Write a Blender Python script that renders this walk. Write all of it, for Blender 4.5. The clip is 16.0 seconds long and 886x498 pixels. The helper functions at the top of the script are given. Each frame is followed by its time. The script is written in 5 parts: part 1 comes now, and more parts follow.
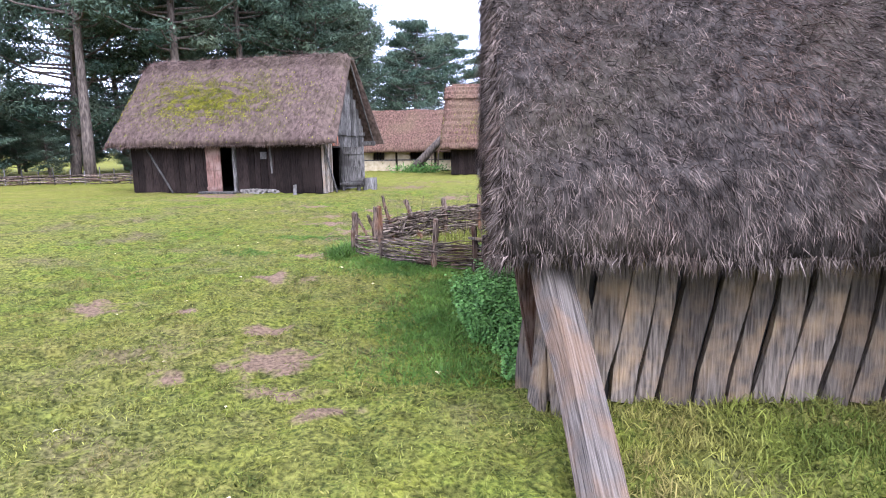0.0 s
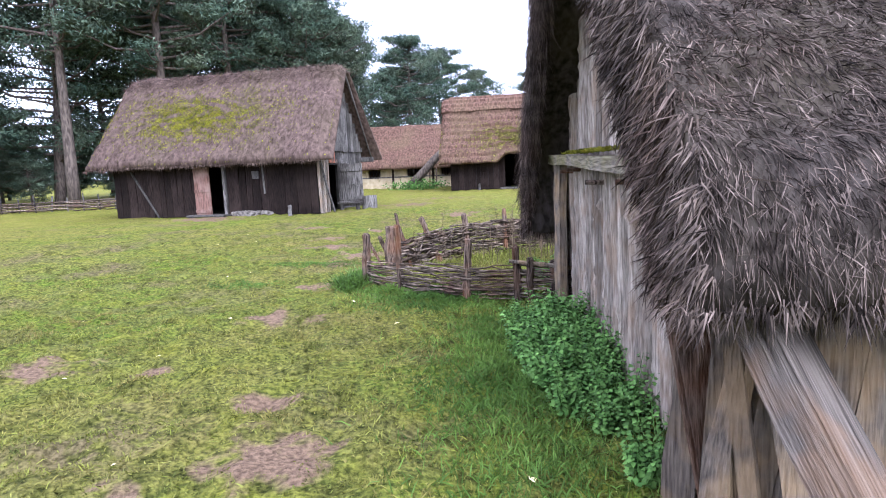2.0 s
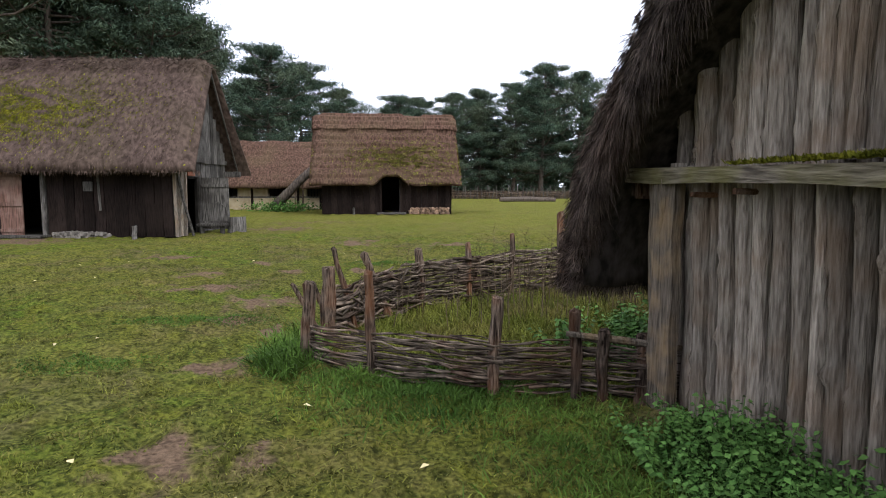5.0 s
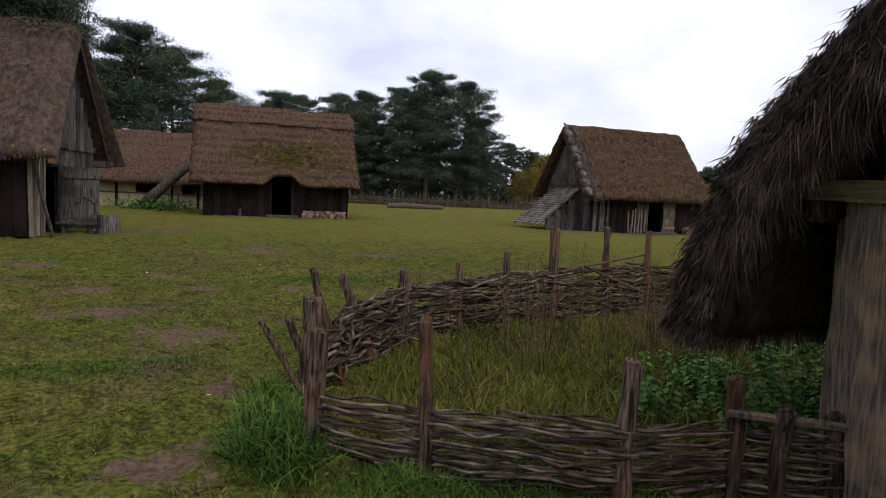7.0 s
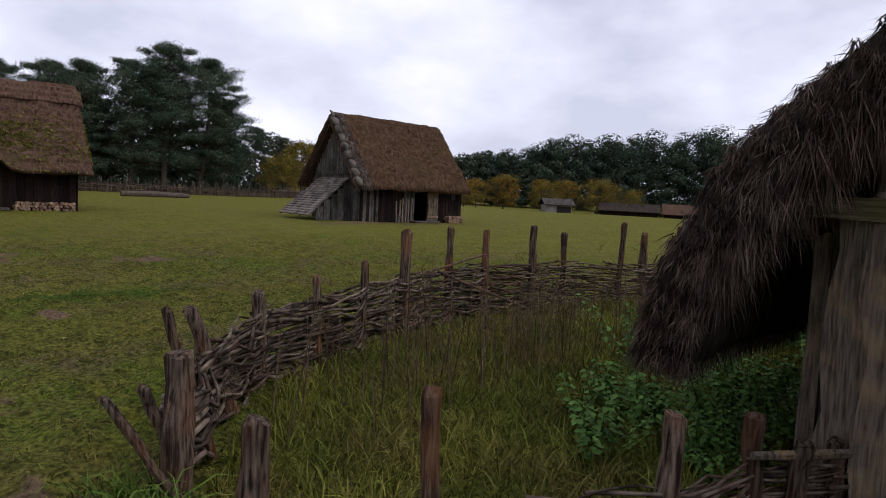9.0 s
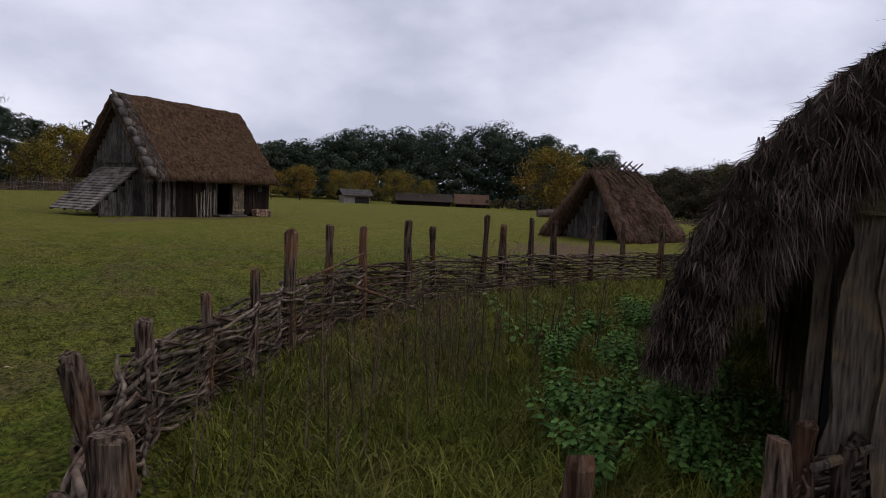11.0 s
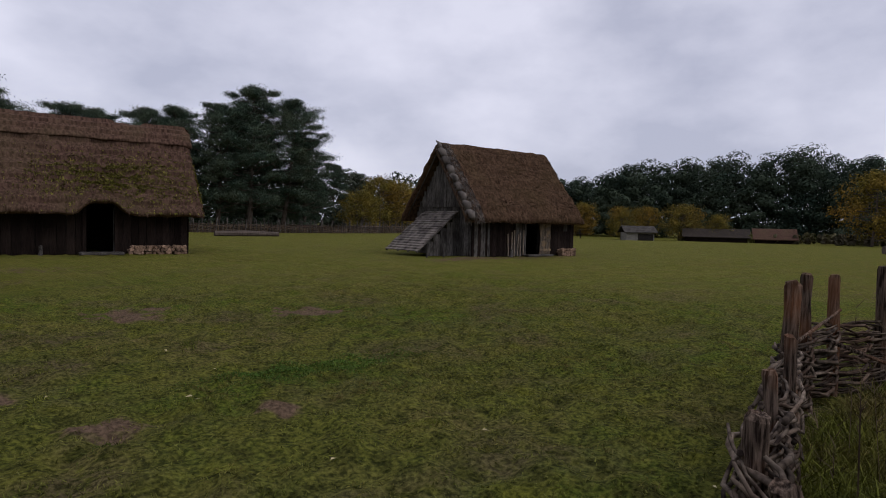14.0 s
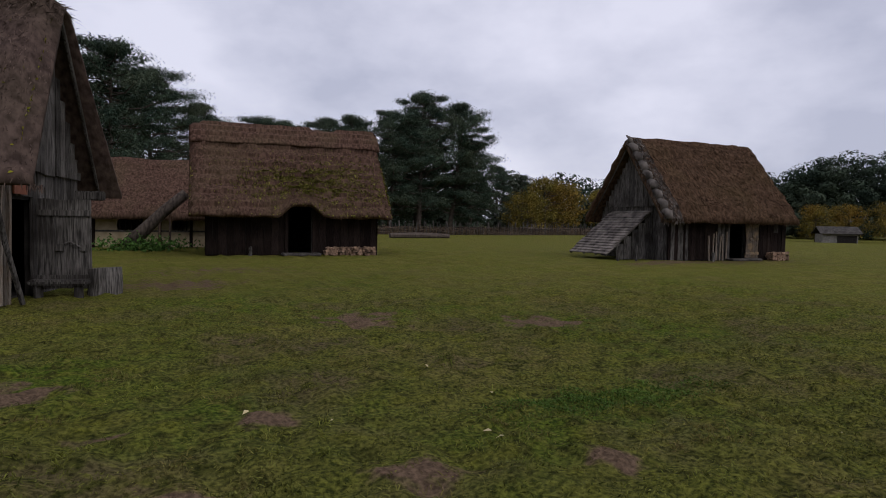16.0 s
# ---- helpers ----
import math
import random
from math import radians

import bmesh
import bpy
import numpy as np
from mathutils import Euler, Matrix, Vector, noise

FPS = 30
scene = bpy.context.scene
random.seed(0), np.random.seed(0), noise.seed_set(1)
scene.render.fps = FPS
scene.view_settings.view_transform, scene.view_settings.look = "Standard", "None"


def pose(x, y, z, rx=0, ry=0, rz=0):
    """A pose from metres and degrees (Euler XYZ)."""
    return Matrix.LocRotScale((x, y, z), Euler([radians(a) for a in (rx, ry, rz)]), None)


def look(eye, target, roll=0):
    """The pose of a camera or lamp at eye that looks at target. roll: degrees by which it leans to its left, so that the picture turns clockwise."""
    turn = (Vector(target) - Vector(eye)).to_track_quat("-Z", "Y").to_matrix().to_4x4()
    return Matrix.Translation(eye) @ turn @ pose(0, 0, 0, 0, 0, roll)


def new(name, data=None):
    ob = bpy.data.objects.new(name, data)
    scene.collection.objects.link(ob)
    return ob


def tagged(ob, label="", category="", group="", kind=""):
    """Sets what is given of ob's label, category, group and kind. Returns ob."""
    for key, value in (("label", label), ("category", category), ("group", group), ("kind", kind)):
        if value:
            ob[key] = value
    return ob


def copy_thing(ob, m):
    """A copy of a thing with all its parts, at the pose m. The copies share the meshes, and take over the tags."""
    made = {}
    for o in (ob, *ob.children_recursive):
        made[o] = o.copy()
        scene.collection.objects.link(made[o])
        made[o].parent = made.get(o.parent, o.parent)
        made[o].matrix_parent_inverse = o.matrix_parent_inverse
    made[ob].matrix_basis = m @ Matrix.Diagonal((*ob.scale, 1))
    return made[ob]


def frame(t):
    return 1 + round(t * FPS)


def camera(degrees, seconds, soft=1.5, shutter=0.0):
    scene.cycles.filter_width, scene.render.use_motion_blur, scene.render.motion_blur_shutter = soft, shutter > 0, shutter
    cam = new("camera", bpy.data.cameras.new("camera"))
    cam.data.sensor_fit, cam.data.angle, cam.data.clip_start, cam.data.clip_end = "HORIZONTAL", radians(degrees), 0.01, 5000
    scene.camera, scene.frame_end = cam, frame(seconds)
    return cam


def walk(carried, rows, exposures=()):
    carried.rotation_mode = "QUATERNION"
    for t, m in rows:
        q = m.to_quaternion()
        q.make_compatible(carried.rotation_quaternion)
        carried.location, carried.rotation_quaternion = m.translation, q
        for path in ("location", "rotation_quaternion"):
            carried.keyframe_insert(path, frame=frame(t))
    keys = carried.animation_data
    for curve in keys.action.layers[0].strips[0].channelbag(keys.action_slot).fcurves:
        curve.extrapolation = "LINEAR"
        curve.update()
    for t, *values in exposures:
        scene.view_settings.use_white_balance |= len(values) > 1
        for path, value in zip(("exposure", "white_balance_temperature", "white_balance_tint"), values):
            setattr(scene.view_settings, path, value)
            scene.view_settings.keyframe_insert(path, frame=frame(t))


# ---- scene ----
cam = camera(70.8, 16.0, soft=1.0)
PATH = [
    (0, (0.462, 0.451, 1.509), (0.35, 2.422, 1.187), -0.9),
    (0.5, (0.419, 0.728, 1.475), (0.214, 2.692, 1.155), -1.9),
    (1, (0.315, 1.052, 1.439), (0.148, 3.02, 1.12), -1.1),
    (1.5, (0.102, 1.406, 1.441), (0.085, 3.369, 1.061), -1.5),
    (2, (-0.025, 1.838, 1.393), (-0.117, 3.818, 1.125), -2.5),
    (2.5, (-0.188, 2.277, 1.358), (-0.05, 4.256, 1.107), 1.4),
    (3, (-0.385, 2.685, 1.366), (-0.274, 4.671, 1.164), 1.6),
    (3.5, (-0.597, 3.184, 1.366), (-0.506, 5.171, 1.164), 0.9),
    (4, (-0.845, 3.629, 1.354), (-0.62, 5.598, 1.088), -0.0),
    (4.5, (-1.028, 4.118, 1.324), (-0.836, 6.105, 1.197), -0.7),
    (4.7, (-1.085, 4.235, 1.324), (-0.819, 6.209, 1.144), -0.4),
    (6.8, (-1.827, 5.984, 1.309), (-1.125, 7.845, 1.099), 2.4),
    (7, (-1.875, 6.116, 1.295), (-1.098, 7.951, 1.124), 2.6),
    (7.5, (-1.967, 6.451, 1.327), (-1.059, 8.219, 1.105), 3.1),
    (8, (-2.176, 6.691, 1.347), (-0.963, 8.271, 1.167), 3.6),
    (8.5, (-2.225, 7.007, 1.354), (-0.912, 8.512, 1.243), 2.3),
    (9, (-2.243, 7.325, 1.365), (-0.812, 8.711, 1.191), 2.9),
    (9.5, (-2.345, 7.626, 1.369), (-0.676, 8.706, 1.155), 3.4),
    (10, (-2.335, 7.934, 1.352), (-0.629, 8.971, 1.233), 1.6),
    (10.2, (-2.305, 8.042, 1.345), (-0.581, 9.041, 1.179), 2.2),
    (12.3, (-2.285, 9.078, 1.364), (-0.423, 9.799, 1.26), 2.4),
    (12.5, (-2.347, 9.223, 1.362), (-0.522, 10.038, 1.286), 0.6),
    (13, (-2.501, 9.491, 1.375), (-0.947, 10.748, 1.295), 1.6),
    (13.5, (-2.443, 9.832, 1.352), (-1.141, 11.349, 1.304), -1.2),
    (14, (-2.486, 10.078, 1.336), (-1.206, 11.613, 1.255), 1.2),
    (14.5, (-2.646, 10.414, 1.353), (-1.455, 12.019, 1.28), 1.5),
    (15, (-2.666, 10.781, 1.314), (-1.791, 12.579, 1.276), -1.4),
    (15.5, (-2.721, 11.142, 1.286), (-1.872, 12.952, 1.218), -0.1),
    (16, (-2.884, 11.495, 1.291), (-2.023, 13.298, 1.207), 0.9),
]
walk(cam, [(t, look(eye, target, roll)) for t, eye, target, roll in PATH],
     [(0, 2.5, 5400, 17), (1.9, 2.42, 5410, 16), (2.6, 2.68, 5420, 16), (3.5, 2.36, 5650, 11), (4.0, 2.0, 5850, 7), (4.7, 1.35, 6100, 6), (6.8, 0.2, 6350, 11), (9, -0.05, 6350, 13), (12.5, -0.52, 6300, 13), (16, -0.48, 6300, 13)])

# ---- world, sun and exposure ----
world = bpy.data.worlds.new("overcast_sky")
scene.world = world
world.use_nodes = True
wn, wl = world.node_tree.nodes, world.node_tree.links
wn.clear()
w_out = wn.new("ShaderNodeOutputWorld")
w_bg = wn.new("ShaderNodeBackground")
w_sky = wn.new("ShaderNodeTexSky")
w_sky.sky_type = "NISHITA"
w_sky.sun_disc = False
w_sky.sun_elevation, w_sky.sun_rotation = radians(46), radians(159)
w_gain = wn.new("ShaderNodeMix")
w_gain.data_type = "RGBA"
w_gain.inputs["Factor"].default_value = 0.88
w_tc = wn.new("ShaderNodeTexCoord")
w_map = wn.new("ShaderNodeMapping")
w_map.inputs["Scale"].default_value = (1.1, 1.1, 2.1)
w_n1 = wn.new("ShaderNodeTexNoise")
w_n1.inputs["Scale"].default_value, w_n1.inputs["Detail"].default_value, w_n1.inputs["Roughness"].default_value = 3.0, 6, 0.5
w_ramp = wn.new("ShaderNodeValToRGB")
w_ramp.color_ramp.elements[0].position, w_ramp.color_ramp.elements[0].color = 0.36, (7.2, 7.4, 8.9, 1)
w_ramp.color_ramp.elements[1].position, w_ramp.color_ramp.elements[1].color = 0.64, (11.4, 11.4, 12.8, 1)
wl.new(w_tc.outputs["Generated"], w_map.inputs["Vector"])
wl.new(w_map.outputs["Vector"], w_n1.inputs["Vector"])
wl.new(w_n1.outputs["Fac"], w_ramp.inputs["Fac"])
wl.new(w_sky.outputs["Color"], w_gain.inputs["A"])
wl.new(w_ramp.outputs["Color"], w_gain.inputs["B"])
wl.new(w_gain.outputs["Result"], w_bg.inputs["Color"])
w_bg.inputs["Strength"].default_value = 0.1
wl.new(w_bg.outputs["Background"], w_out.inputs["Surface"])

sun = new("sun", bpy.data.lights.new("sun", "SUN"))
sun.data.energy, sun.data.angle, sun.data.color = 1.1, radians(40), (1.0, 0.97, 0.92)
sun.matrix_world = look((14, -36, 40), (0, 0, 0))

rng = np.random.default_rng(7)


# ---- materials ----
def surf(name, c1, c2, scale=8.0, stretch=(1, 1, 1), rough=0.9, bump=0.3, stain=None, stain_scale=1.2, stain_amount=0.5,
         vary=0.0, island=0.0, detail=6, low=0.35, high=0.65, bump_distance=0.02, gloss=0.2):
    m = bpy.data.materials.new(name)
    m.use_nodes = True
    n, l = m.node_tree.nodes, m.node_tree.links
    bsdf = n["Principled BSDF"]
    bsdf.inputs["Roughness"].default_value = rough
    bsdf.inputs["Specular IOR Level"].default_value = gloss
    tc, mp, nz, rp = n.new("ShaderNodeTexCoord"), n.new("ShaderNodeMapping"), n.new("ShaderNodeTexNoise"), n.new("ShaderNodeValToRGB")
    mp.inputs["Scale"].default_value = stretch
    nz.inputs["Scale"].default_value, nz.inputs["Detail"].default_value = scale, detail
    if vary:
        where, shift, push = n.new("ShaderNodeNewGeometry"), n.new("ShaderNodeObjectInfo"), n.new("ShaderNodeVectorMath")
        push.operation = "MULTIPLY_ADD"
        l.new(shift.outputs["Random"], push.inputs[0])
        push.inputs[1].default_value = (31, 47, 23)
        l.new(where.outputs["Position"], push.inputs[2])
        l.new(push.outputs["Vector"], mp.inputs["Vector"])
    else:
        l.new(tc.outputs["Object"], mp.inputs["Vector"])
    l.new(mp.outputs["Vector"], nz.inputs["Vector"])
    rp.color_ramp.elements[0].position, rp.color_ramp.elements[0].color = low, (*c1, 1)
    rp.color_ramp.elements[1].position, rp.color_ramp.elements[1].color = high, (*c2, 1)
    l.new(nz.outputs["Fac"], rp.inputs["Fac"])
    col = rp.outputs["Color"]
    if stain:
        geo = n.new("ShaderNodeNewGeometry")
        n2, r2, mx = n.new("ShaderNodeTexNoise"), n.new("ShaderNodeValToRGB"), n.new("ShaderNodeMix")
        n2.inputs["Scale"].default_value, n2.inputs["Detail"].default_value = stain_scale, 5
        l.new(geo.outputs["Position"], n2.inputs["Vector"])
        r2.color_ramp.elements[0].position, r2.color_ramp.elements[1].position = 0.46, 0.66
        r2.color_ramp.elements[1].color = (stain_amount,) * 3 + (1,)
        l.new(n2.outputs["Fac"], r2.inputs["Fac"])
        mx.data_type = "RGBA"
        l.new(r2.outputs["Color"], mx.inputs["Factor"])
        l.new(col, mx.inputs["A"])
        mx.inputs["B"].default_value = (*stain, 1)
        col = mx.outputs["Result"]
    if vary or island:
        hsv, mr = n.new("ShaderNodeHueSaturation"), n.new("ShaderNodeMapRange")
        amount = vary or island
        mr.inputs["To Min"].default_value, mr.inputs["To Max"].default_value = 1 - amount, 1 + amount
        if vary:
            l.new(n.new("ShaderNodeObjectInfo").outputs["Random"], mr.inputs["Value"])
        else:
            l.new(n.new("ShaderNodeNewGeometry").outputs["Random Per Island"], mr.inputs["Value"])
        l.new(mr.outputs["Result"], hsv.inputs["Value"])
        l.new(col, hsv.inputs["Color"])
        col = hsv.outputs["Color"]
    l.new(col, bsdf.inputs["Base Color"])
    if bump:
        bp = n.new("ShaderNodeBump")
        bp.inputs["Strength"].default_value, bp.inputs["Distance"].default_value = bump, bump_distance
        l.new(nz.outputs["Fac"], bp.inputs["Height"])
        l.new(bp.outputs["Normal"], bsdf.inputs["Normal"])
    return m


M_LOG = surf("weathered_log", (0.105, 0.084, 0.065), (0.36, 0.305, 0.248), 34, (2.2, 2.2, 0.22), 0.9, 1.0, (0.2, 0.125, 0.072), 3.4, 0.5, vary=0.42, low=0.3, high=0.72, detail=13, bump_distance=0.02, gloss=0.06)
M_PLANK = surf("split_plank", (0.04, 0.031, 0.024), (0.185, 0.15, 0.115), 30, (2.6, 2.6, 0.2), 0.9, 1.0, (0.3, 0.2, 0.105), 5.0, 0.55, vary=0.42, low=0.3, high=0.7, detail=13, gloss=0.06)
M_SPLIT = surf("split_oak", (0.03, 0.024, 0.02), (0.17, 0.142, 0.118), 18, (1.0, 0.7, 0.3), 0.9, 1.0, (0.2, 0.115, 0.062), 5.0, 0.4, low=0.3, high=0.7, detail=14, gloss=0.06)
M_POST = surf("post_wood", (0.018, 0.012, 0.009), (0.145, 0.105, 0.078), 22, (3, 3, 0.3), 0.9, 1.0, (0.19, 0.08, 0.035), 3.0, 0.5, vary=0.4, low=0.38, high=0.64, detail=12, gloss=0.06)
M_ROD = surf("hazel_rod", (0.022, 0.015, 0.012), (0.17, 0.132, 0.1), 12, (1, 1, 1), 0.85, 0.6, (0.07, 0.035, 0.02), 3, 0.6, vary=0.6, gloss=0.06)
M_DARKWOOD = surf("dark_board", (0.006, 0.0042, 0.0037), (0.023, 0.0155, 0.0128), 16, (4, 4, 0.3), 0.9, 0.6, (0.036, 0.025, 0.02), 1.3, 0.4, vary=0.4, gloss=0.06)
M_GREYWOOD = surf("grey_board", (0.03, 0.027, 0.024), (0.15, 0.136, 0.122), 12, (4, 4, 0.3), 0.9, 0.6, (0.025, 0.021, 0.018), 1.6, 0.7, vary=0.4, gloss=0.06)
M_DOOR = surf("brown_door_board", (0.085, 0.045, 0.033), (0.19, 0.105, 0.08), 10, (4, 4, 0.3), 0.8, 0.4, (0.34, 0.24, 0.19), 3, 0.4, vary=0.15)
M_BEAM = surf("mossy_beam", (0.06, 0.048, 0.036), (0.21, 0.175, 0.13), 12, (0.4, 0.4, 2.2), 0.85, 0.9, (0.13, 0.12, 0.02), 1.9, 0.6)
M_THATCH = surf("heather_thatch", (0.016, 0.013, 0.011), (0.06, 0.049, 0.042), 18, (1, 1, 0.4), 0.95, 0.8, (0.06, 0.048, 0.03), 1.2, 0.5, gloss=0.05)
M_STRAW = surf("heather_stem", (0.022, 0.0167, 0.0138), (0.128, 0.098, 0.08), 9, (1, 1, 1), 0.85, 0, (0.075, 0.047, 0.034), 1.6, 0.5, island=0.88, gloss=0.04)
M_REED = surf("old_reed_thatch", (0.04, 0.027, 0.022), (0.105, 0.072, 0.058), 9, (1, 1, 0.3), 0.95, 0.8, (0.07, 0.06, 0.03), 0.5, 0.2, gloss=0.04)
M_REEDSTEM = surf("reed_stem", (0.042, 0.028, 0.023), (0.125, 0.086, 0.07), 2, (1, 1, 1), 0.9, 0, (0.075, 0.062, 0.032), 0.5, 0.2, island=0.6, gloss=0.04)
M_RUSSET = surf("russet_thatch", (0.042, 0.023, 0.0165), (0.132, 0.078, 0.056), 12, (1, 1, 0.3), 0.95, 1.0, (0.1, 0.075, 0.04), 0.6, 0.35, gloss=0.04)
M_RUSSETSTEM = surf("russet_stem", (0.05, 0.029, 0.021), (0.165, 0.1, 0.074), 2, (1, 1, 1), 0.9, 0, (0.1, 0.085, 0.04), 0.5, 0.4, island=0.6, gloss=0.04)
M_BROWNTHATCH = surf("brown_thatch", (0.04, 0.023, 0.014), (0.115, 0.069, 0.042), 9, (1, 1, 0.3), 0.95, 0.8, (0.09, 0.062, 0.028), 0.5, 0.3, gloss=0.04)
M_BROWNSTEM = surf("brown_stem", (0.042, 0.024, 0.015), (0.135, 0.082, 0.05), 2, (1, 1, 1), 0.9, 0, (0.1, 0.07, 0.03), 0.5, 0.3, island=0.65, gloss=0.04)
M_VERGE = surf("grey_verge_straw", (0.06, 0.052, 0.046), (0.2, 0.172, 0.15), 3, rough=0.9, bump=0, island=0.6, gloss=0.04)
M_LICHEN = surf("roof_lichen", (0.09, 0.086, 0.018), (0.21, 0.19, 0.042), 5, rough=0.95, bump=0, island=0.5, gloss=0.03)
M_MOSS = surf("roof_moss", (0.07, 0.075, 0.008), (0.2, 0.185, 0.02), 5, rough=0.95, bump=0, island=0.5, gloss=0.03)
M_DAUB = surf("cream_daub", (0.3, 0.235, 0.14), (0.44, 0.36, 0.235), 4, rough=0.95, bump=0.2, stain=(0.24, 0.17, 0.11), stain_amount=0.4)
M_SHED = surf("grey_shed_wall", (0.16, 0.15, 0.13), (0.26, 0.24, 0.21), 3, rough=0.9, bump=0.2)
# near-black colour standing in for the shade in board gaps and indoors
M_INNER_SHADE = surf("inner_shade", (0.012, 0.01, 0.009), (0.03, 0.026, 0.022), 5, bump=0.1)
M_SIGN = surf("rust_sign", (0.17, 0.055, 0.028), (0.23, 0.085, 0.045), 6, rough=0.7, bump=0.05)
M_LOGEND = surf("split_firewood", (0.1, 0.06, 0.04), (0.32, 0.21, 0.14), 12, bump=0.3, vary=0.45)
M_STONE = surf("pale_stone", (0.07, 0.06, 0.05), (0.2, 0.175, 0.15), 9, bump=0.4, vary=0.4)
M_GRASSBLADE = surf("grass_blade", (0.042, 0.052, 0.01), (0.15, 0.15, 0.032), 2.4, rough=0.6, bump=0, stain=(0.165, 0.135, 0.038), stain_scale=1.6, stain_amount=0.65, island=0.5, gloss=0.06)
M_TALLGRASS = surf("long_grass", (0.06, 0.074, 0.012), (0.16, 0.165, 0.028), 1.0, rough=0.6, bump=0, stain=(0.15, 0.11, 0.04), stain_scale=1.1, stain_amount=0.8, island=0.5, gloss=0.06)
M_LUSH = surf("lush_grass", (0.038, 0.075, 0.013), (0.095, 0.15, 0.026), 1.0, rough=0.6, bump=0, island=0.45, gloss=0.06)
M_NETTLE = surf("nettle_leaf", (0.042, 0.095, 0.02), (0.1, 0.18, 0.042), 6, rough=0.6, bump=0.1, island=0.5, gloss=0.05)
M_STALK = surf("dry_stalk", (0.06, 0.042, 0.028), (0.14, 0.105, 0.065), 6, bump=0, island=0.5, gloss=0.06)
M_PINE = surf("pine_needles", (0.03, 0.052, 0.036), (0.085, 0.115, 0.075), 1.0, rough=0.7, bump=0, island=0.45, stain=(0.11, 0.12, 0.07), stain_scale=0.35, stain_amount=0.5, gloss=0.06)
M_FAR = surf("far_woods", (0.026, 0.042, 0.03), (0.058, 0.074, 0.046), 0.1, rough=0.8, bump=0, island=0.35, stain=(0.07, 0.07, 0.05), stain_scale=0.03, stain_amount=0.5, gloss=0.06)
M_AUTUMN = surf("autumn_leaves", (0.1, 0.095, 0.02), (0.23, 0.165, 0.03), 0.5, rough=0.7, bump=0, island=0.45, stain=(0.22, 0.11, 0.02), stain_scale=0.12, stain_amount=0.5, gloss=0.06)
M_BUSH = surf("olive_brush", (0.05, 0.045, 0.028), (0.105, 0.09, 0.055), 0.3, rough=0.8, bump=0, island=0.4, stain=(0.12, 0.12, 0.03), stain_scale=0.1, stain_amount=0.6, gloss=0.06)
M_BARK = surf("pine_bark", (0.045, 0.034, 0.027), (0.125, 0.098, 0.078), 6, (2, 2, 0.5), 0.95, 0.7)
M_LEAFLITTER = surf("fallen_leaf", (0.45, 0.36, 0.18), (0.6, 0.52, 0.3), 3, bump=0, vary=0.3)

# the turf: moss, grass, straw-coloured wear, bare earth and painted tussock shade
M_TURF = bpy.data.materials.new("trodden_turf")
M_TURF.use_nodes = True
tn, tl = M_TURF.node_tree.nodes, M_TURF.node_tree.links
tb = tn["Principled BSDF"]
tb.inputs["Roughness"].default_value = 0.95
tb.inputs["Specular IOR Level"].default_value = 0.03
t_geo = tn.new("ShaderNodeNewGeometry")


def turf_noise(scale, detail, lo, hi, stretch=None):
    nz, rp = tn.new("ShaderNodeTexNoise"), tn.new("ShaderNodeMapRange")
    nz.inputs["Scale"].default_value, nz.inputs["Detail"].default_value = scale, detail
    tl.new(t_geo.outputs["Position"], nz.inputs["Vector"])
    rp.inputs["From Min"].default_value, rp.inputs["From Max"].default_value = lo, hi
    tl.new(nz.outputs["Fac"], rp.inputs["Value"])
    return rp.outputs["Result"], nz.outputs["Fac"]


def turf_mix(factor, a, b):
    mx = tn.new("ShaderNodeMix")
    mx.data_type = "RGBA"
    tl.new(factor, mx.inputs["Factor"])
    for socket, value in (("A", a), ("B", b)):
        if isinstance(value, tuple):
            mx.inputs[socket].default_value = (*value, 1)
        else:
            tl.new(value, mx.inputs[socket])
    return mx.outputs["Result"]


tf_fine, tf_raw = turf_noise(32, 10, 0.37, 0.63)
tf_mid, _ = turf_noise(1.3, 8, 0.4, 0.64)
tf_big, _ = turf_noise(0.32, 6, 0.44, 0.62)
tf_worn, _ = turf_noise(0.75, 9, 0.5, 0.68)
tf_moss, _ = turf_noise(2.6, 7, 0.52, 0.66)
t_green = turf_mix(tf_fine, (0.036, 0.043, 0.009), (0.145, 0.148, 0.026))
t_straw = turf_mix(tf_fine, (0.06, 0.051, 0.016), (0.185, 0.155, 0.046))
t_col = turf_mix(tf_mid, t_green, t_straw)
t_lush = turf_mix(tf_fine, (0.026, 0.045, 0.006), (0.105, 0.14, 0.017))
t_col = turf_mix(tf_big, t_col, t_lush)
t_gold = turf_mix(tf_fine, (0.058, 0.062, 0.009), (0.155, 0.155, 0.024))
t_col = turf_mix(tf_moss, t_col, t_gold)
t_wear = turf_mix(tf_fine, (0.05, 0.04, 0.018), (0.135, 0.105, 0.052))
t_col = turf_mix(tf_worn, t_col, t_wear)
# darker blotches put the shade between tussocks into the turf colour
t_tuft_shade, t_tuft_shade_raw = turf_noise(6.5, 10, 0.49, 0.63)
t_col = turf_mix(t_tuft_shade, t_col, turf_mix(tf_fine, (0.02, 0.023, 0.005), (0.08, 0.08, 0.018)))
t_pale, _ = turf_noise(11, 8, 0.55, 0.72)
t_col = turf_mix(t_pale, t_col, turf_mix(tf_fine, (0.065, 0.066, 0.014), (0.175, 0.17, 0.034)))
t_far = tn.new("ShaderNodeAttribute")
t_far.attribute_name = "field"
